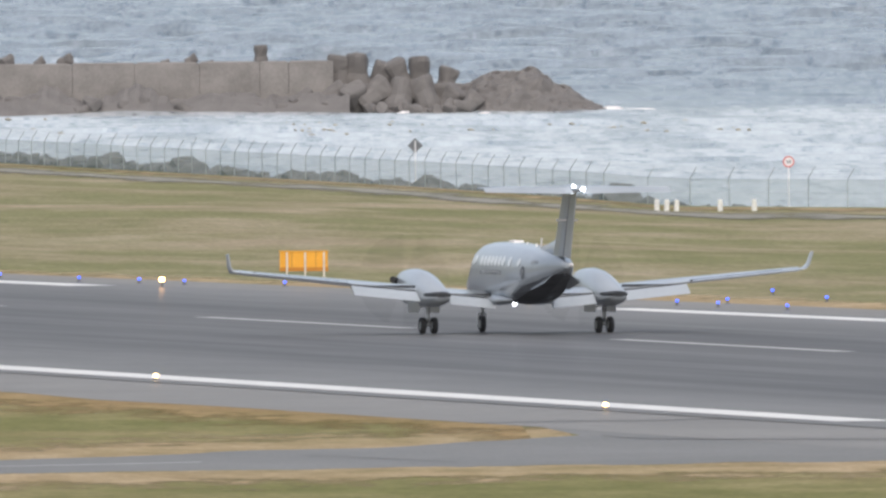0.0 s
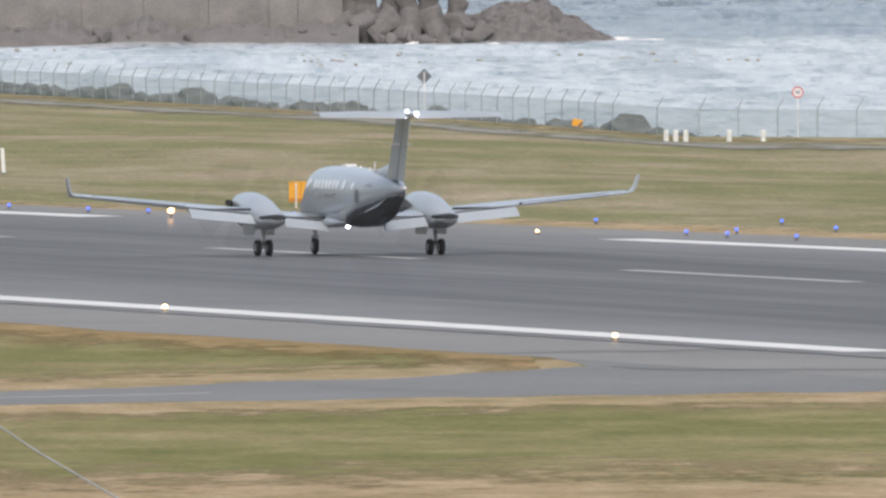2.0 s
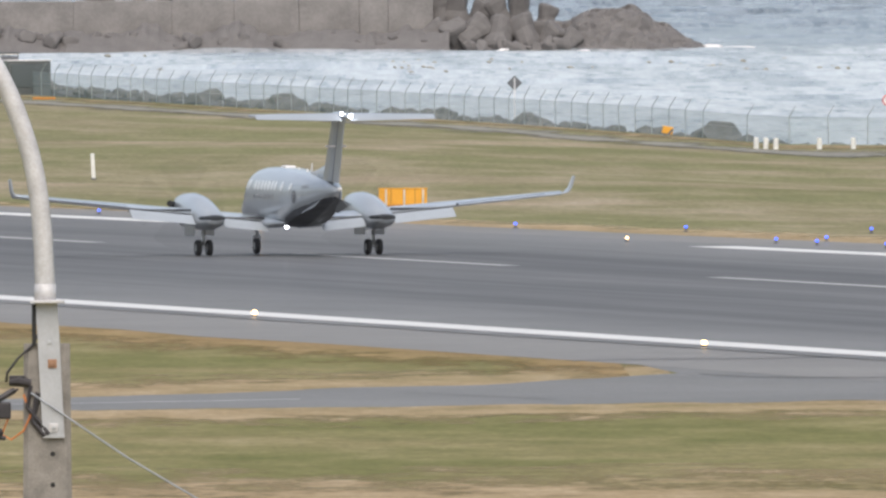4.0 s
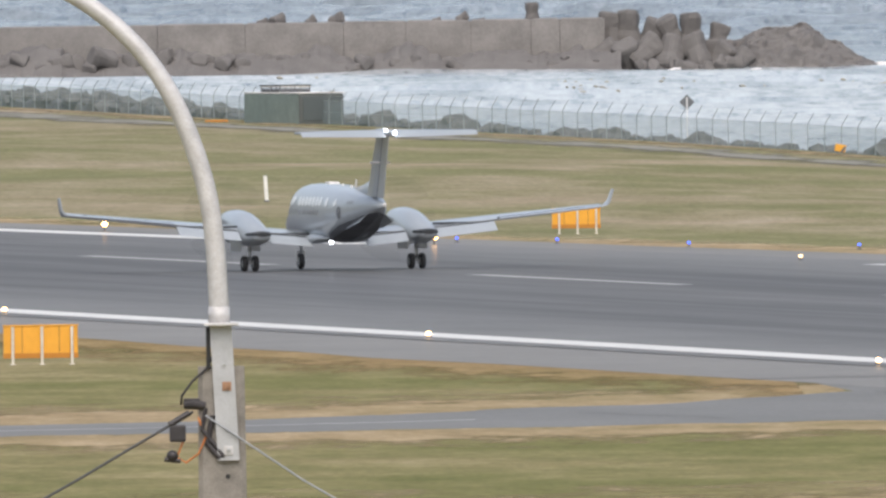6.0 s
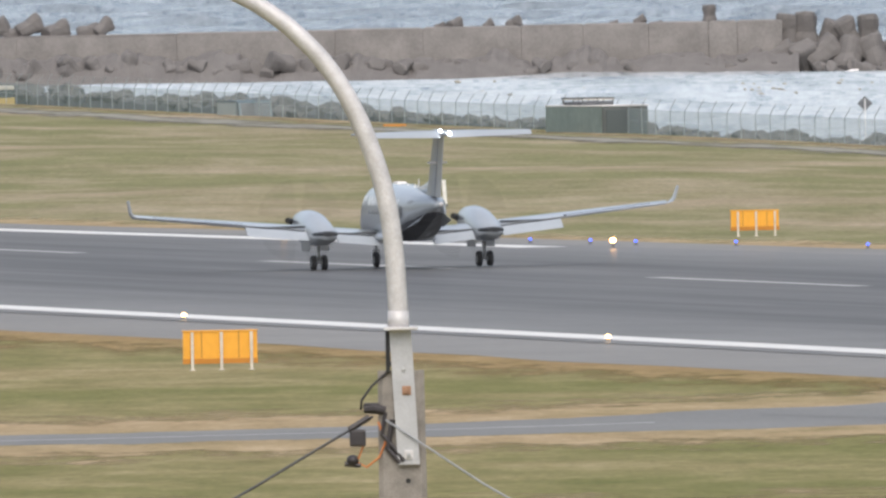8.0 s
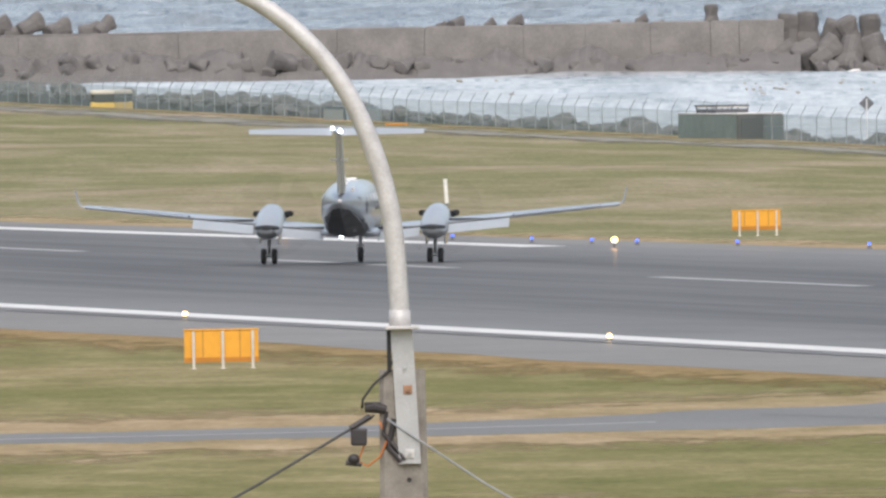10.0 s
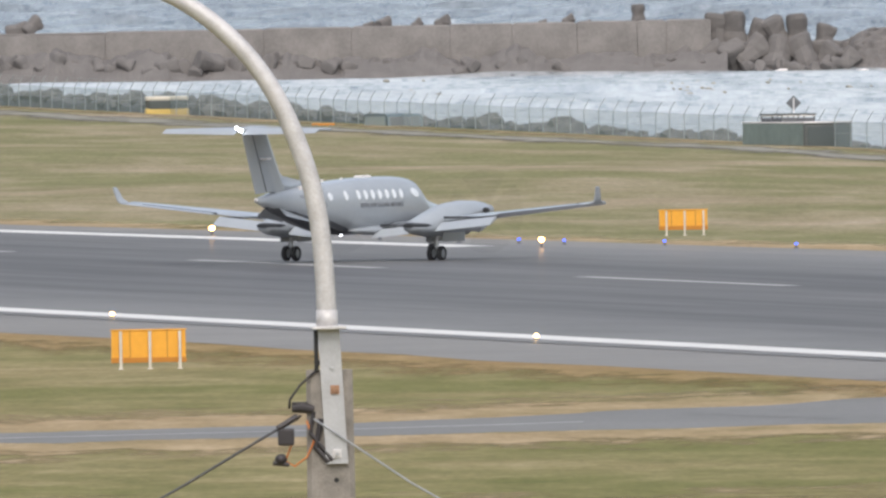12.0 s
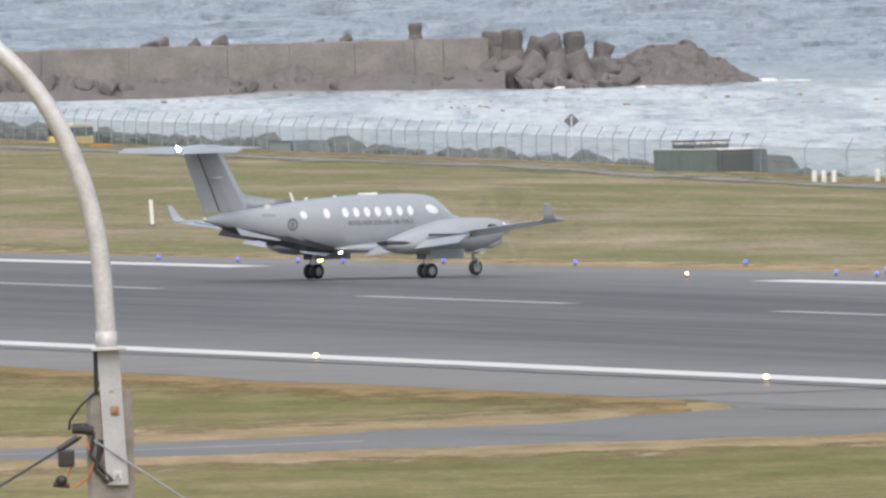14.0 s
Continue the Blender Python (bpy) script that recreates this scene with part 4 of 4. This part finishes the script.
    for s2 in (-1, 1):
        part("gear_door", box(side * X + s2 * 0.3 - 0.012, side * X + s2 * 0.3 + 0.012, -0.15, 1.3, 0.6, 0.9, 0.01, pose(0, 0, 0, 0, 0, 0)), AIR_GREY, plane)
    part("door_brace", tube([(side * X - 0.3, 0.2, 0.72), (side * X, 0.12, 0.82)], 0.02, 6), STEEL, plane)

# Shell just below the hull, coloured dark as the shade beneath the tail.
part("tail_underside_shade", loft([[(0.98 * s * 0.56 * w, y, z + 0.0) for s, z in ((-1, zb + 0.34 * k), (-0.85, zb + 0.1 * k), (0, zb - 0.03), (0.85, zb + 0.1 * k), (1, zb + 0.34 * k), (0, zb + 0.3 * k))]
                                for y, zb, w, k in ((-1.6, 0.86, 0.9, 0.3), (-2.6, 0.93, 1.25, 0.6), (-4.0, 1.17, 1.15, 0.9), (-5.2, 1.46, 0.85, 1.0), (-5.9, 1.62, 0.55, 1.0), (-6.3, 1.76, 0.3, 0.6))]), TAIL_SHADE, plane, "tail underside darkened to stand for its shade")
# ventral fins
for side in (-1, 1):
    part("ventral_fin", loft([[(side * 0.28, -4.1, 1.45), (side * 0.32, -4.1, 1.42), (side * 0.56, -4.3, 1.28), (side * 0.54, -4.3, 1.32)],
                              [(side * 0.14, -5.9, 1.86), (side * 0.18, -5.9, 1.82), (side * 0.52, -5.95, 1.5), (side * 0.5, -5.95, 1.54)]]), AIR_GREY, plane)

# upright tail with rudder, dorsal fillet
def fin_ring(z, a, b, t):
    return [(0, a, z), (t, a - (a - b) * 0.25, z), (t * 0.8, a - (a - b) * 0.65, z), (0.02, b, z), (-0.02, b, z), (-t * 0.8, a - (a - b) * 0.65, z), (-t, a - (a - b) * 0.25, z)]


fin = part("fin", loft([fin_ring(2.25, -4.95, -6.35, 0.13), fin_ring(2.7, -5.3, -6.55, 0.12), fin_ring(4.12, -6.25, -7.25, 0.09)]), AIR_GREY, plane)
part("dorsal_fillet", loft([[(0, -2.9, 2.5), (0.03, -2.95, 2.46), (-0.03, -2.95, 2.46)], [(0, -4.2, 2.6), (0.09, -4.25, 2.36), (-0.09, -4.25, 2.36)], [(0, -5.2, 2.74), (0.11, -5.3, 2.28), (-0.11, -5.3, 2.28)], [(0, -5.75, 3.05), (0.1, -5.9, 2.25), (-0.1, -5.9, 2.25)]]), AIR_GREY, plane, "", True)
rudder = part("rudder", loft([[(0.07, -6.42, 2.24), (0.012, -6.98, 2.2), (-0.012, -6.98, 2.2), (-0.07, -6.42, 2.24)], [(0.06, -7.3, 4.1), (0.01, -7.83, 4.1), (-0.01, -7.83, 4.1), (-0.06, -7.3, 4.1)]]), AIR_GREY, fin)
part("rudder_gap", loft([[(0.075, -6.38, 2.26), (0.075, -6.425, 2.26), (-0.075, -6.425, 2.26), (-0.075, -6.38, 2.26)], [(0.062, -7.265, 4.1), (0.062, -7.305, 4.1), (-0.062, -7.305, 4.1), (-0.062, -7.265, 4.1)]]), SEAM_AND_SHADE, fin, "dark rudder hinge gap")
part("tail_bullet", tube([(0, -6.05, 4.2), (0, -6.3, 4.21), (0, -7.2, 4.21), (0, -7.95, 4.2), (0, -8.15, 4.2)], [0.03, 0.11, 0.13, 0.09, 0.02], 12), AIR_GREY, plane, "", True)
for side in (-1, 1):
    tail = part("tailplane", loft([foil(side * x, a, b, 4.22, th) for x, a, b, th in ((0.05, -6.3, -7.6, 0.14), (1.5, -6.68, -7.72, 0.11), (2.75, -7.02, -7.82, 0.07))]), AIR_GREY, plane, "", True)
    part("elevator", loft([foil(side * x, a, b, 4.2, th, -0.34) for x, a, b, th in ((0.14, -7.52, -8.08, 0.09), (2.72, -7.7, -8.06, 0.06))]), AIR_GREY, tail, "drooping elevator")
    part("vortex_vane", box(side * 0.14 - 0.14, side * 0.14 + 0.14, -6.75, -6.45, 3.27, 3.33, 0.01), SIGN_WHITE, plane, "small white fin antenna")
part("tail_cone_lamp", ball(0.06, (0.03, -7.0, 2.02)), SIGN_WHITE, plane, "small white lamp dome", True)
part("tail_lamp", ball(0.045, (-0.12, -7.95, 4.28)), STROBE, plane, "shining white tail light", True)
part("tail_lamp", ball(0.06, (0.13, -8.12, 4.2)), STROBE, plane, "shining white tail light", True)
part("belly_beacon", ball(0.06, (-0.275, -1.0, 0.86)), STROBE, plane, "shining white belly beacon", True)

# antennas, pipes, lines on the roof
for y, h, lean in ((-3.15, 0.3, 0.16), (-2.6, 0.1, 0.04), (0.3, 0.08, 0.03), (-1.4, 0.06, 0.02)):
    z = hull_at(y)[1] - 0.02
    part("antenna", loft([[(0.015, y, z), (-0.015, y, z), (-0.015, y - 0.13, z), (0.015, y - 0.13, z)], [(0.01, y - lean + 0.02, z + h), (-0.01, y - lean + 0.02, z + h), (-0.01, y - lean - 0.07, z + h), (0.01, y - lean - 0.07, z + h)]]), SIGN_WHITE, plane, "white blade antenna")
part("roof_fairing", box(-0.16, 0.16, -0.35, 0.25, 2.56, 2.68, 0.04), SIGN_WHITE, plane, "white roof fairing")
part("air_scoop", box(0.26, 0.36, -4.7, -4.5, 2.22, 2.42, 0.03), SIGN_WHITE, plane, "small white scoop")
for side in (-1, 1):
    rings = [[(side * (hull_x(-3.9 + r * math.cos(a), 1.78 + r * math.sin(a)) + 0.008), -3.9 + r * math.cos(a), 1.78 + r * math.sin(a)) for r in (0.12, 0.2)] for a in (2 * math.pi * k / 24 for k in range(25))]
    part("roundel_ring", loft(rings, closed=False, caps=False), MARKING, plane, "dark grey roundel ring")
    part("roundel_centre", loft([[(side * (hull_x(-3.9, 1.78) - 0.01 + 0.022 * k), -3.9 + 0.06 * math.cos(a), 1.78 + 0.09 * math.sin(a)) for a in (2 * math.pi * j / 12 for j in range(12))] for k in (0, 1)]), MARKING, plane)
    part("serial_bar", loft([[(side * (hull_x(y, z) + 0.006), y, z) for y, z in ((-5.0, 2.06), (-4.5, 2.04), (-4.5, 2.12), (-5.0, 2.14))], [(side * (hull_x(y, z) + 0.012), y, z) for y, z in ((-5.0, 2.06), (-4.5, 2.04), (-4.5, 2.12), (-5.0, 2.14))]]), FAINT_MARKING, plane)
    text = bpy.data.curves.new("title", "FONT")
    text.body, text.size, text.align_x, text.extrude = "ROYAL NEW ZEALAND AIR FORCE", 0.2, "CENTER", 0.004
    ob = new("title", text)
    dg = bpy.context.evaluated_depsgraph_get()
    me = bpy.data.meshes.new_from_object(ob.evaluated_get(dg))
    bpy.data.objects.remove(ob)
    span = max(v.co.x for v in me.vertices) - min(v.co.x for v in me.vertices)
    for v in me.vertices:
        y = -0.27 + side * v.co.x * 2.75 / span
        z = 1.7 + v.co.y
        v.co = (side * (hull_x(y, z) + 0.006 + v.co.z), y, z)
    me.materials.clear()
    me.materials.append(MARKING if side > 0 else FAINT_MARKING)
    ob = new("title", me)
    ob.parent = plane

# nose gear
nose_leg = part("nose_leg", tube([(0, 4.3, 1.1), (0, 4.4, 0.6), (0, 4.48, 0.27)], [0.06, 0.05, 0.045], 10), STEEL, plane, "bare steel nose gear leg")
part("nose_fork", box(-0.12, 0.12, 4.42, 4.54, 0.5, 0.56, 0.015), STEEL, nose_leg)
for s2 in (-1, 1):
    part("nose_fork_arm", box(s2 * 0.115 - 0.012, s2 * 0.115 + 0.012, 4.44, 4.52, 0.22, 0.53, 0.005), STEEL, nose_leg)
    part("nose_gear_door", box(s2 * 0.2 - 0.01, s2 * 0.2 + 0.01, 4.0, 4.8, 0.72, 1.04, 0.008), AIR_GREY, plane)
part("taxi_lamp", ball(0.07, (0, 4.52, 0.72)), STEEL, plane, "", True)


def wheel(parent, x, y, r, w):
    """A wheel with tyre and hub that turns about its axle."""
    hub_empty = new("wheel")
    hub_empty.parent = parent
    hub_empty.location = (x, y, r)
    rings = []
    for a in (2 * math.pi * k / 24 for k in range(25)):
        rings.append([(u * w, q * r * math.cos(a), q * r * math.sin(a)) for u, q in ((-0.5, 0.6), (-0.5, 0.85), (-0.36, 0.97), (-0.12, 1.0), (0.12, 1.0), (0.36, 0.97), (0.5, 0.85), (0.5, 0.6))])
    part("tyre", loft(rings, caps=False), RUBBER, hub_empty, "black rubber tyre", True)
    bm = tube([(-0.42 * w, 0, 0), (-0.3 * w, 0, 0), (0.3 * w, 0, 0), (0.42 * w, 0, 0)], [0.5 * r, 0.62 * r, 0.62 * r, 0.5 * r], 16)
    for k in range(5):
        a = 2 * math.pi * k / 5
        put_box(bm, -0.46 * w, 0.46 * w, 0.3 * r * math.cos(a) - 0.02, 0.3 * r * math.cos(a) + 0.02, 0.3 * r * math.sin(a) - 0.02, 0.3 * r * math.sin(a) + 0.02)
    part("rim", bm, STEEL, hub_empty, "pale metal rim")
    return hub_empty


WHEELS = []
for x in (-2.77, -2.43, 2.43, 2.77):
    WHEELS.append((wheel(plane, x, 0, 0.238, 0.16), x, 0, 0.238))
WHEELS.append((wheel(plane, 0, 4.48, 0.242, 0.16), 0, 4.48, 0.242))

PROPS = []
for side in (-1, 1):
    hub = new("propeller")
    hub.parent = plane
    hub.location = (side * 2.6, 3.25, 1.52)
    part("spinner", tube([(0, -0.15, 0), (0, 0.0, 0), (0, 0.2, 0), (0, 0.38, 0), (0, 0.46, 0)], [0.2, 0.22, 0.18, 0.08, 0.01], 16), STEEL, hub, "polished metal spinner", True)
    for k in range(4):
        a0 = math.pi / 2 * k
        bm = bmesh.new()
        rings = []
        for j in range(9):
            a = a0 + radians(70) * j / 8
            rings.append([(r * math.cos(a), d, r * math.sin(a)) for r, d in ((0.2, 0.02), (1.3, 0.015), (1.33, 0.0), (1.3, -0.015), (0.2, -0.02))])
        part("blade", loft(rings), PROP_BLUR, hub, "propeller blade blurred by spinning")
    PROPS.append((hub, side * 2.6))


# ---- street lamp pole in the foreground ----
def build_pole():
    D = 236.0
    t = thing("street_lamp", pose(-0.66, D, 0), "concrete pole with a curved galvanised street lamp arm", "street lamp")
    rings = []
    for z, w, d in ((-0.5, 0.32, 0.26), (0, 0.31, 0.25), (9.9, 0.133, 0.1), (10.63, 0.128, 0.1)):
        rings.append([(sx * w - 0.01, sy * d, z) for sx, sy in ((-1, -0.8), (-0.8, -1), (0.8, -1), (1, -0.8), (1, 0.8), (0.8, 1), (-0.8, 1), (-1, 0.8))])
    part("shaft", loft(rings), POLE_CONCRETE, t, "weathered grey-brown concrete shaft")
    # bracket: steel channel, slightly askew
    bracket = part("bracket", loft([[(x + dx, y, z) for dx, y in ((-0.06, -0.13), (0.06, -0.13), (0.06, -0.03), (-0.06, -0.03))] for x, z in ((0.026, 10.11), (-0.01, 10.86))]), BRACKET_STEEL, t, "galvanised steel bracket")
    part("collar", box(-0.1, 0.09, -0.2, 0.02, 10.855, 10.872, 0.004), GALVANISED, t)
    arm = [(-0.018, 10.85), (-0.02, 11.006), (-0.04, 11.35), (-0.092, 11.664), (-0.21, 12.01), (-0.362, 12.287), (-0.546, 12.499), (-0.763, 12.668), (-0.995, 12.781), (-1.25, 12.86), (-1.55, 12.9)]
    # denser by a smooth curve through the bends
    pts = []
    for i in range(len(arm) - 1):
        p0, p1, p2, p3 = (Vector(arm[max(0, min(len(arm) - 1, i + k))]) for k in (-1, 0, 1, 2))
        for u in (0, 0.25, 0.5, 0.75):
            q = 0.5 * ((2 * p1) + (p2 - p0) * u + (2 * p0 - 5 * p1 + 4 * p2 - p3) * u * u + (3 * p1 - p0 - 3 * p2 + p3) * u ** 3)
            pts.append((q.x, -0.09, q.y))
    pts.append((arm[-1][0], -0.09, arm[-1][1]))
    part("arm", tube(pts, [0.056 - 0.012 * i / len(pts) for i in range(len(pts))], 14), GALVANISED, t, "curved galvanised arm with rust streaks", True)
    part("sleeve", tube([(-0.018, -0.09, 10.86), (-0.018, -0.09, 10.96)], 0.06, 14), GALVANISED, t, "", True)
    part("rust_plate", box(-0.005, 0.045, -0.137, -0.13, 10.495, 10.545, 0.004), RUST, bracket, "rusty square washer")
    part("bolt", tube([(0.02, -0.15, 10.52), (0.02, -0.13, 10.52)], 0.011, 6), RUST, bracket)
    part("washer_plate", box(0.0, 0.05, -0.137, -0.13, 10.14, 10.19, 0.004), GALVANISED, bracket)
    part("bolt", tube([(0.025, -0.15, 10.165), (0.025, -0.13, 10.165)], 0.011, 6), STEEL, bracket)
    part("bolt", tube([(0.005, -0.145, 10.64), (0.005, -0.13, 10.64)], 0.009, 6), STEEL, bracket)
    # Flat black discs stand for the shade in open bolt holes.
    for z in (10.02, 9.85, 9.2):
        part("bolt_hole", tube([(0.02, -0.103, z), (0.02, -0.095, z)], 0.014, 10), SOOT_AND_SHADE, t)
    # cable gear
    part("insulator", tube([(-0.22, -0.1, 10.42), (-0.165, -0.1, 10.425), (-0.1, -0.1, 10.41)], [0.022, 0.032, 0.024], 10), BLACK_PLASTIC, t, "dark brown insulator")
    part("clamp", box(-0.22, -0.13, -0.12, -0.08, 10.44, 10.455, 0.005), BLACK_PLASTIC, t)
    part("fuse_box", box(-0.3, -0.21, -0.14, -0.06, 10.215, 10.31, 0.012), BLACK_PLASTIC, t, "black fuse box")
    part("connector", ball(0.034, (-0.285, -0.1, 10.14), (1, 1, 0.9)), BLACK_PLASTIC, t, "", True)
    part("connector", tube([(-0.33, -0.1, 10.12), (-0.24, -0.1, 10.11)], 0.014, 8), BLACK_PLASTIC, t)
    part("stay", tube([(-0.06, -0.11, 10.36), (-0.09, -0.11, 10.2), (-0.02, -0.12, 10.12)], 0.016, 8), BLACK_PLASTIC, t)
    part("stay", tube([(-0.1, -0.11, 10.4), (-0.12, -0.11, 10.28), (-0.03, -0.12, 10.17), (0.0, -0.13, 10.13)], 0.012, 8), BLACK_PLASTIC, t)
    loop = [(-0.045, -0.1, 10.85), (-0.05, -0.1, 10.7), (-0.09, -0.11, 10.62), (-0.17, -0.11, 10.55), (-0.23, -0.11, 10.47), (-0.235, -0.1, 10.42)]
    part("lead", tube(loop, 0.007, 6), BLACK_PLASTIC, t, "black supply lead", True)
    # Solid black bar put in place of the shade in the bracket's hollow.
    part("slot_shade", box(-0.092, -0.068, -0.12, -0.09, 10.62, 10.85, 0.004), SOOT_AND_SHADE, t, "black bar standing for shade in the bracket's hollow side")
    wire = [(-0.24, -0.1, 10.3), (-0.225, -0.1, 10.22), (-0.26, -0.1, 10.13), (-0.21, -0.11, 10.1), (-0.14, -0.11, 10.15), (-0.1, -0.11, 10.24), (-0.14, -0.11, 10.35)]
    part("orange_lead", tube(wire, 0.0055, 6), ORANGE_WIRE, t, "thin orange wire", True)
    for name, pts in (("service_cable", [(-0.17, -0.1, 10.38), (-0.4, -0.15, 10.25), (-0.81, -0.3, 10.015), (-1.32, -0.5, 9.739), (-4.0, -1.6, 8.5), (-9, -4, 6.6), (-14, -6, 5.2)]),
                      ("service_cable", [(-0.1, -0.12, 10.36), (0.1, -0.15, 10.225), (0.436, -0.25, 9.998), (0.95, -0.4, 9.697), (3.5, -1.3, 8.4), (8.5, -3.5, 6.4), (13, -5, 5.0)])):
        part(name, tube(pts, 0.0075 if pts[-1][0] < 0 else 0.0058, 8), DARK_CABLE if pts[-1][0] < 0 else CABLE, t, "dark overhead cable" if pts[-1][0] < 0 else "grey overhead cable", True)
    part("cable_grip", tube([(-0.19, -0.1, 10.375), (-0.3, -0.13, 10.31)], 0.017, 8), BLACK_PLASTIC, t)
    return t


build_pole()


# ---- vehicles on the coast road; origin on the road at the front corner seen on the right ----
def road_wheel(parent, x, y, r):
    part("wheel", tube([(x - 0.12, y, r), (x - 0.1, y, r), (x + 0.1, y, r), (x + 0.12, y, r)], [r * 0.9, r, r, r * 0.9], 16), RUBBER, parent)


def build_truck():
    t = thing("box_truck", pose(0, 0, 0), "green box truck with a roof rack driving behind the fence", "truck")
    part("body", box(-2.5, 0, 0.15, 8.0, 0.55, 2.62, 0.08), TRUCK_SIDE, t, "pale grey-green box body")
    part("front", box(-2.48, -0.02, -0.05, 0.15, 0.5, 2.56, 0.06), TRUCK_FRONT, t, "dark green front")
    part("windscreen", box(-2.3, -0.15, -0.075, -0.05, 1.2, 2.42, 0.02), DARK_GLASS, t, "dark windscreen")
    part("roof_edge", box(-2.52, 0.02, -0.08, 8.02, 2.6, 2.66, 0.02), SIGN_WHITE, t, "pale roof edge")
    part("bumper", box(-2.5, 0, -0.2, -0.05, 0.35, 0.6, 0.04), SIGN_BACK, t)
    part("roof_unit", box(-2.1, -0.5, 3.7, 6.5, 2.66, 2.84, 0.04), SIGN_BACK, t, "dark roof unit")
    for k in range(5):
        part("roof_rack_bar", box(-2.15, -0.45, 3.6 + k * 0.68, 3.68 + k * 0.68, 2.92, 2.97, 0.01), SIGN_POST, t)
    for x in (-2.12, -1.3, -0.48):
        part("roof_rack_rail", box(x - 0.04, x + 0.04, 3.5, 6.6, 2.97, 3.05, 0.015), SIGN_BACK, t)
        for y in (3.7, 5.0, 6.4):
            part("roof_rack_post", box(x - 0.03, x + 0.03, y - 0.03, y + 0.03, 2.62, 2.98), SIGN_BACK, t)
    for x in (-2.3, -0.2):
        for y in (1.2, 6.6):
            road_wheel(t, x, y, 0.45)
    return t


def build_bus():
    t = thing("yellow_bus", pose(0, 0, 0), "yellow and cream bus driving behind the fence", "bus")
    part("body", box(-2.4, 0, 0, 5.2, 0.4, 2.32, 0.1), BUS_YELLOW, t, "yellow lower body")
    part("roof", box(-2.38, -0.02, 0.04, 5.16, 2.76, 2.98, 0.08), BUS_WHITE, t, "cream roof")
    for y0 in range(4):
        part("side_window", box(-2.39, -0.01, 0.3 + 1.22 * y0, 1.4 + 1.22 * y0, 2.32, 2.76, 0.03), DARK_GLASS, t)
    part("windscreen", box(-2.2, -0.2, -0.02, 0.25, 2.3, 2.77, 0.02), DARK_GLASS, t)
    part("bumper", box(-2.4, 0, -0.15, 0, 0.35, 0.6, 0.04), SIGN_BACK, t)
    for x in (-2.2, -0.2):
        for y in (1.2, 4.2):
            road_wheel(t, x, y, 0.45)
    return t


def build_van():
    t = thing("teal_van", pose(0, 0, 0), "dark teal van driving behind the fence", "van")
    prof = [(-0.0, 0.45), (0.0, 1.1), (0.35, 1.95), (0.7, 2.08), (4.6, 2.08), (4.75, 1.0), (4.75, 0.45)]
    part("body", loft([[(x, y, z) for y, z in prof] for x in (-1.9, 0.0)]), VAN_TEAL, t)
    part("windscreen", loft([[(x, y - 0.02, z) for y, z in ((0.03, 1.15), (0.36, 1.93), (0.42, 1.9), (0.1, 1.15))] for x in (-1.75, -0.15)]), DARK_GLASS, t, "dark windscreen")
    part("side_glass", box(-1.93, -1.9, 0.7, 4.5, 0.9, 1.95, 0.01), GLINT_GLASS, t, "side glass coloured pale for a sky glint")
    for x in (-1.7, -0.2):
        for y in (0.9, 3.8):
            road_wheel(t, x, y, 0.34)
    return t


truck, bus, van = build_truck(), build_bus(), build_van()


# seconds, x along the road
DRIVES = [
    (truck, 2.62, 21, 0.12, [(0, -18.9), (5, -2.97), (6.5, 1.86), (8, 6.62), (10.5, 14.63), (12, 19.35), (14, 25.03)], [(-18.9, 0.25), (-2.97, -0.28), (6.62, -0.6), (16, -0.8), (25, -0.95)]),
    (bus, 2.95, 1, 0, [(0, -59.0), (10.5, -20.04), (12, -14.1), (14, -6.96)], [(-59, -1.05), (0, -1.05)]),
    (van, 2.08, 16, 0, [(0, -37.6), (6.5, -18.1), (8, -13.38), (10.5, -5.86), (12, -1.15), (14, 5.41)], [(-37, -1.05), (-18, -1.05), (-4, -1.35), (5.4, -1.45)]),
]


def motions():
    """All that moves: the aeroplane, its wheels and propellers, and the road vehicles."""
    walk(plane, [(t, pose(x, y, 0.031) @ pose(0, 0, 0, 0, 0, -turn) @ pose(0, 0, 0, 0, lean, 0)) for t, x, y, turn, lean in TAXI])
    speed = [12.0, 11.0, 9.5, 8.5, 7.0, 5.5]
    rolled, rows_ = 0.0, []
    for i in range(0, 14 * FPS + 1):
        t = i / FPS
        rows_.append((t, rolled))
        rolled += float(np.interp(t, [0, 2.5, 5, 8, 10.5, 14], speed)) / FPS
    for ob, x, y, r in WHEELS:
        walk(ob, [(t, pose(x, y, r, -math.degrees(d / r) % 360)) for t, d in rows_])
    for hub, x in PROPS:
        walk(hub, [(i * 0.1, pose(x, 3.25, 1.52, 0, 73 * i, 0)) for i in range(141)])
    for ob, height, turn, drop, xs, tops in DRIVES:
        rows2 = []
        for i in range(29):
            t = i * 0.5
            x = float(np.interp(t, [a for a, b in xs], [b for a, b in xs]))
            z = float(np.interp(x, [a for a, b in tops], [b for a, b in tops])) - height
            rows2.append((t, pose(x, fence_y(x) + 10, z, 0, 0, turn)))
        walk(ob, rows2)


motions()
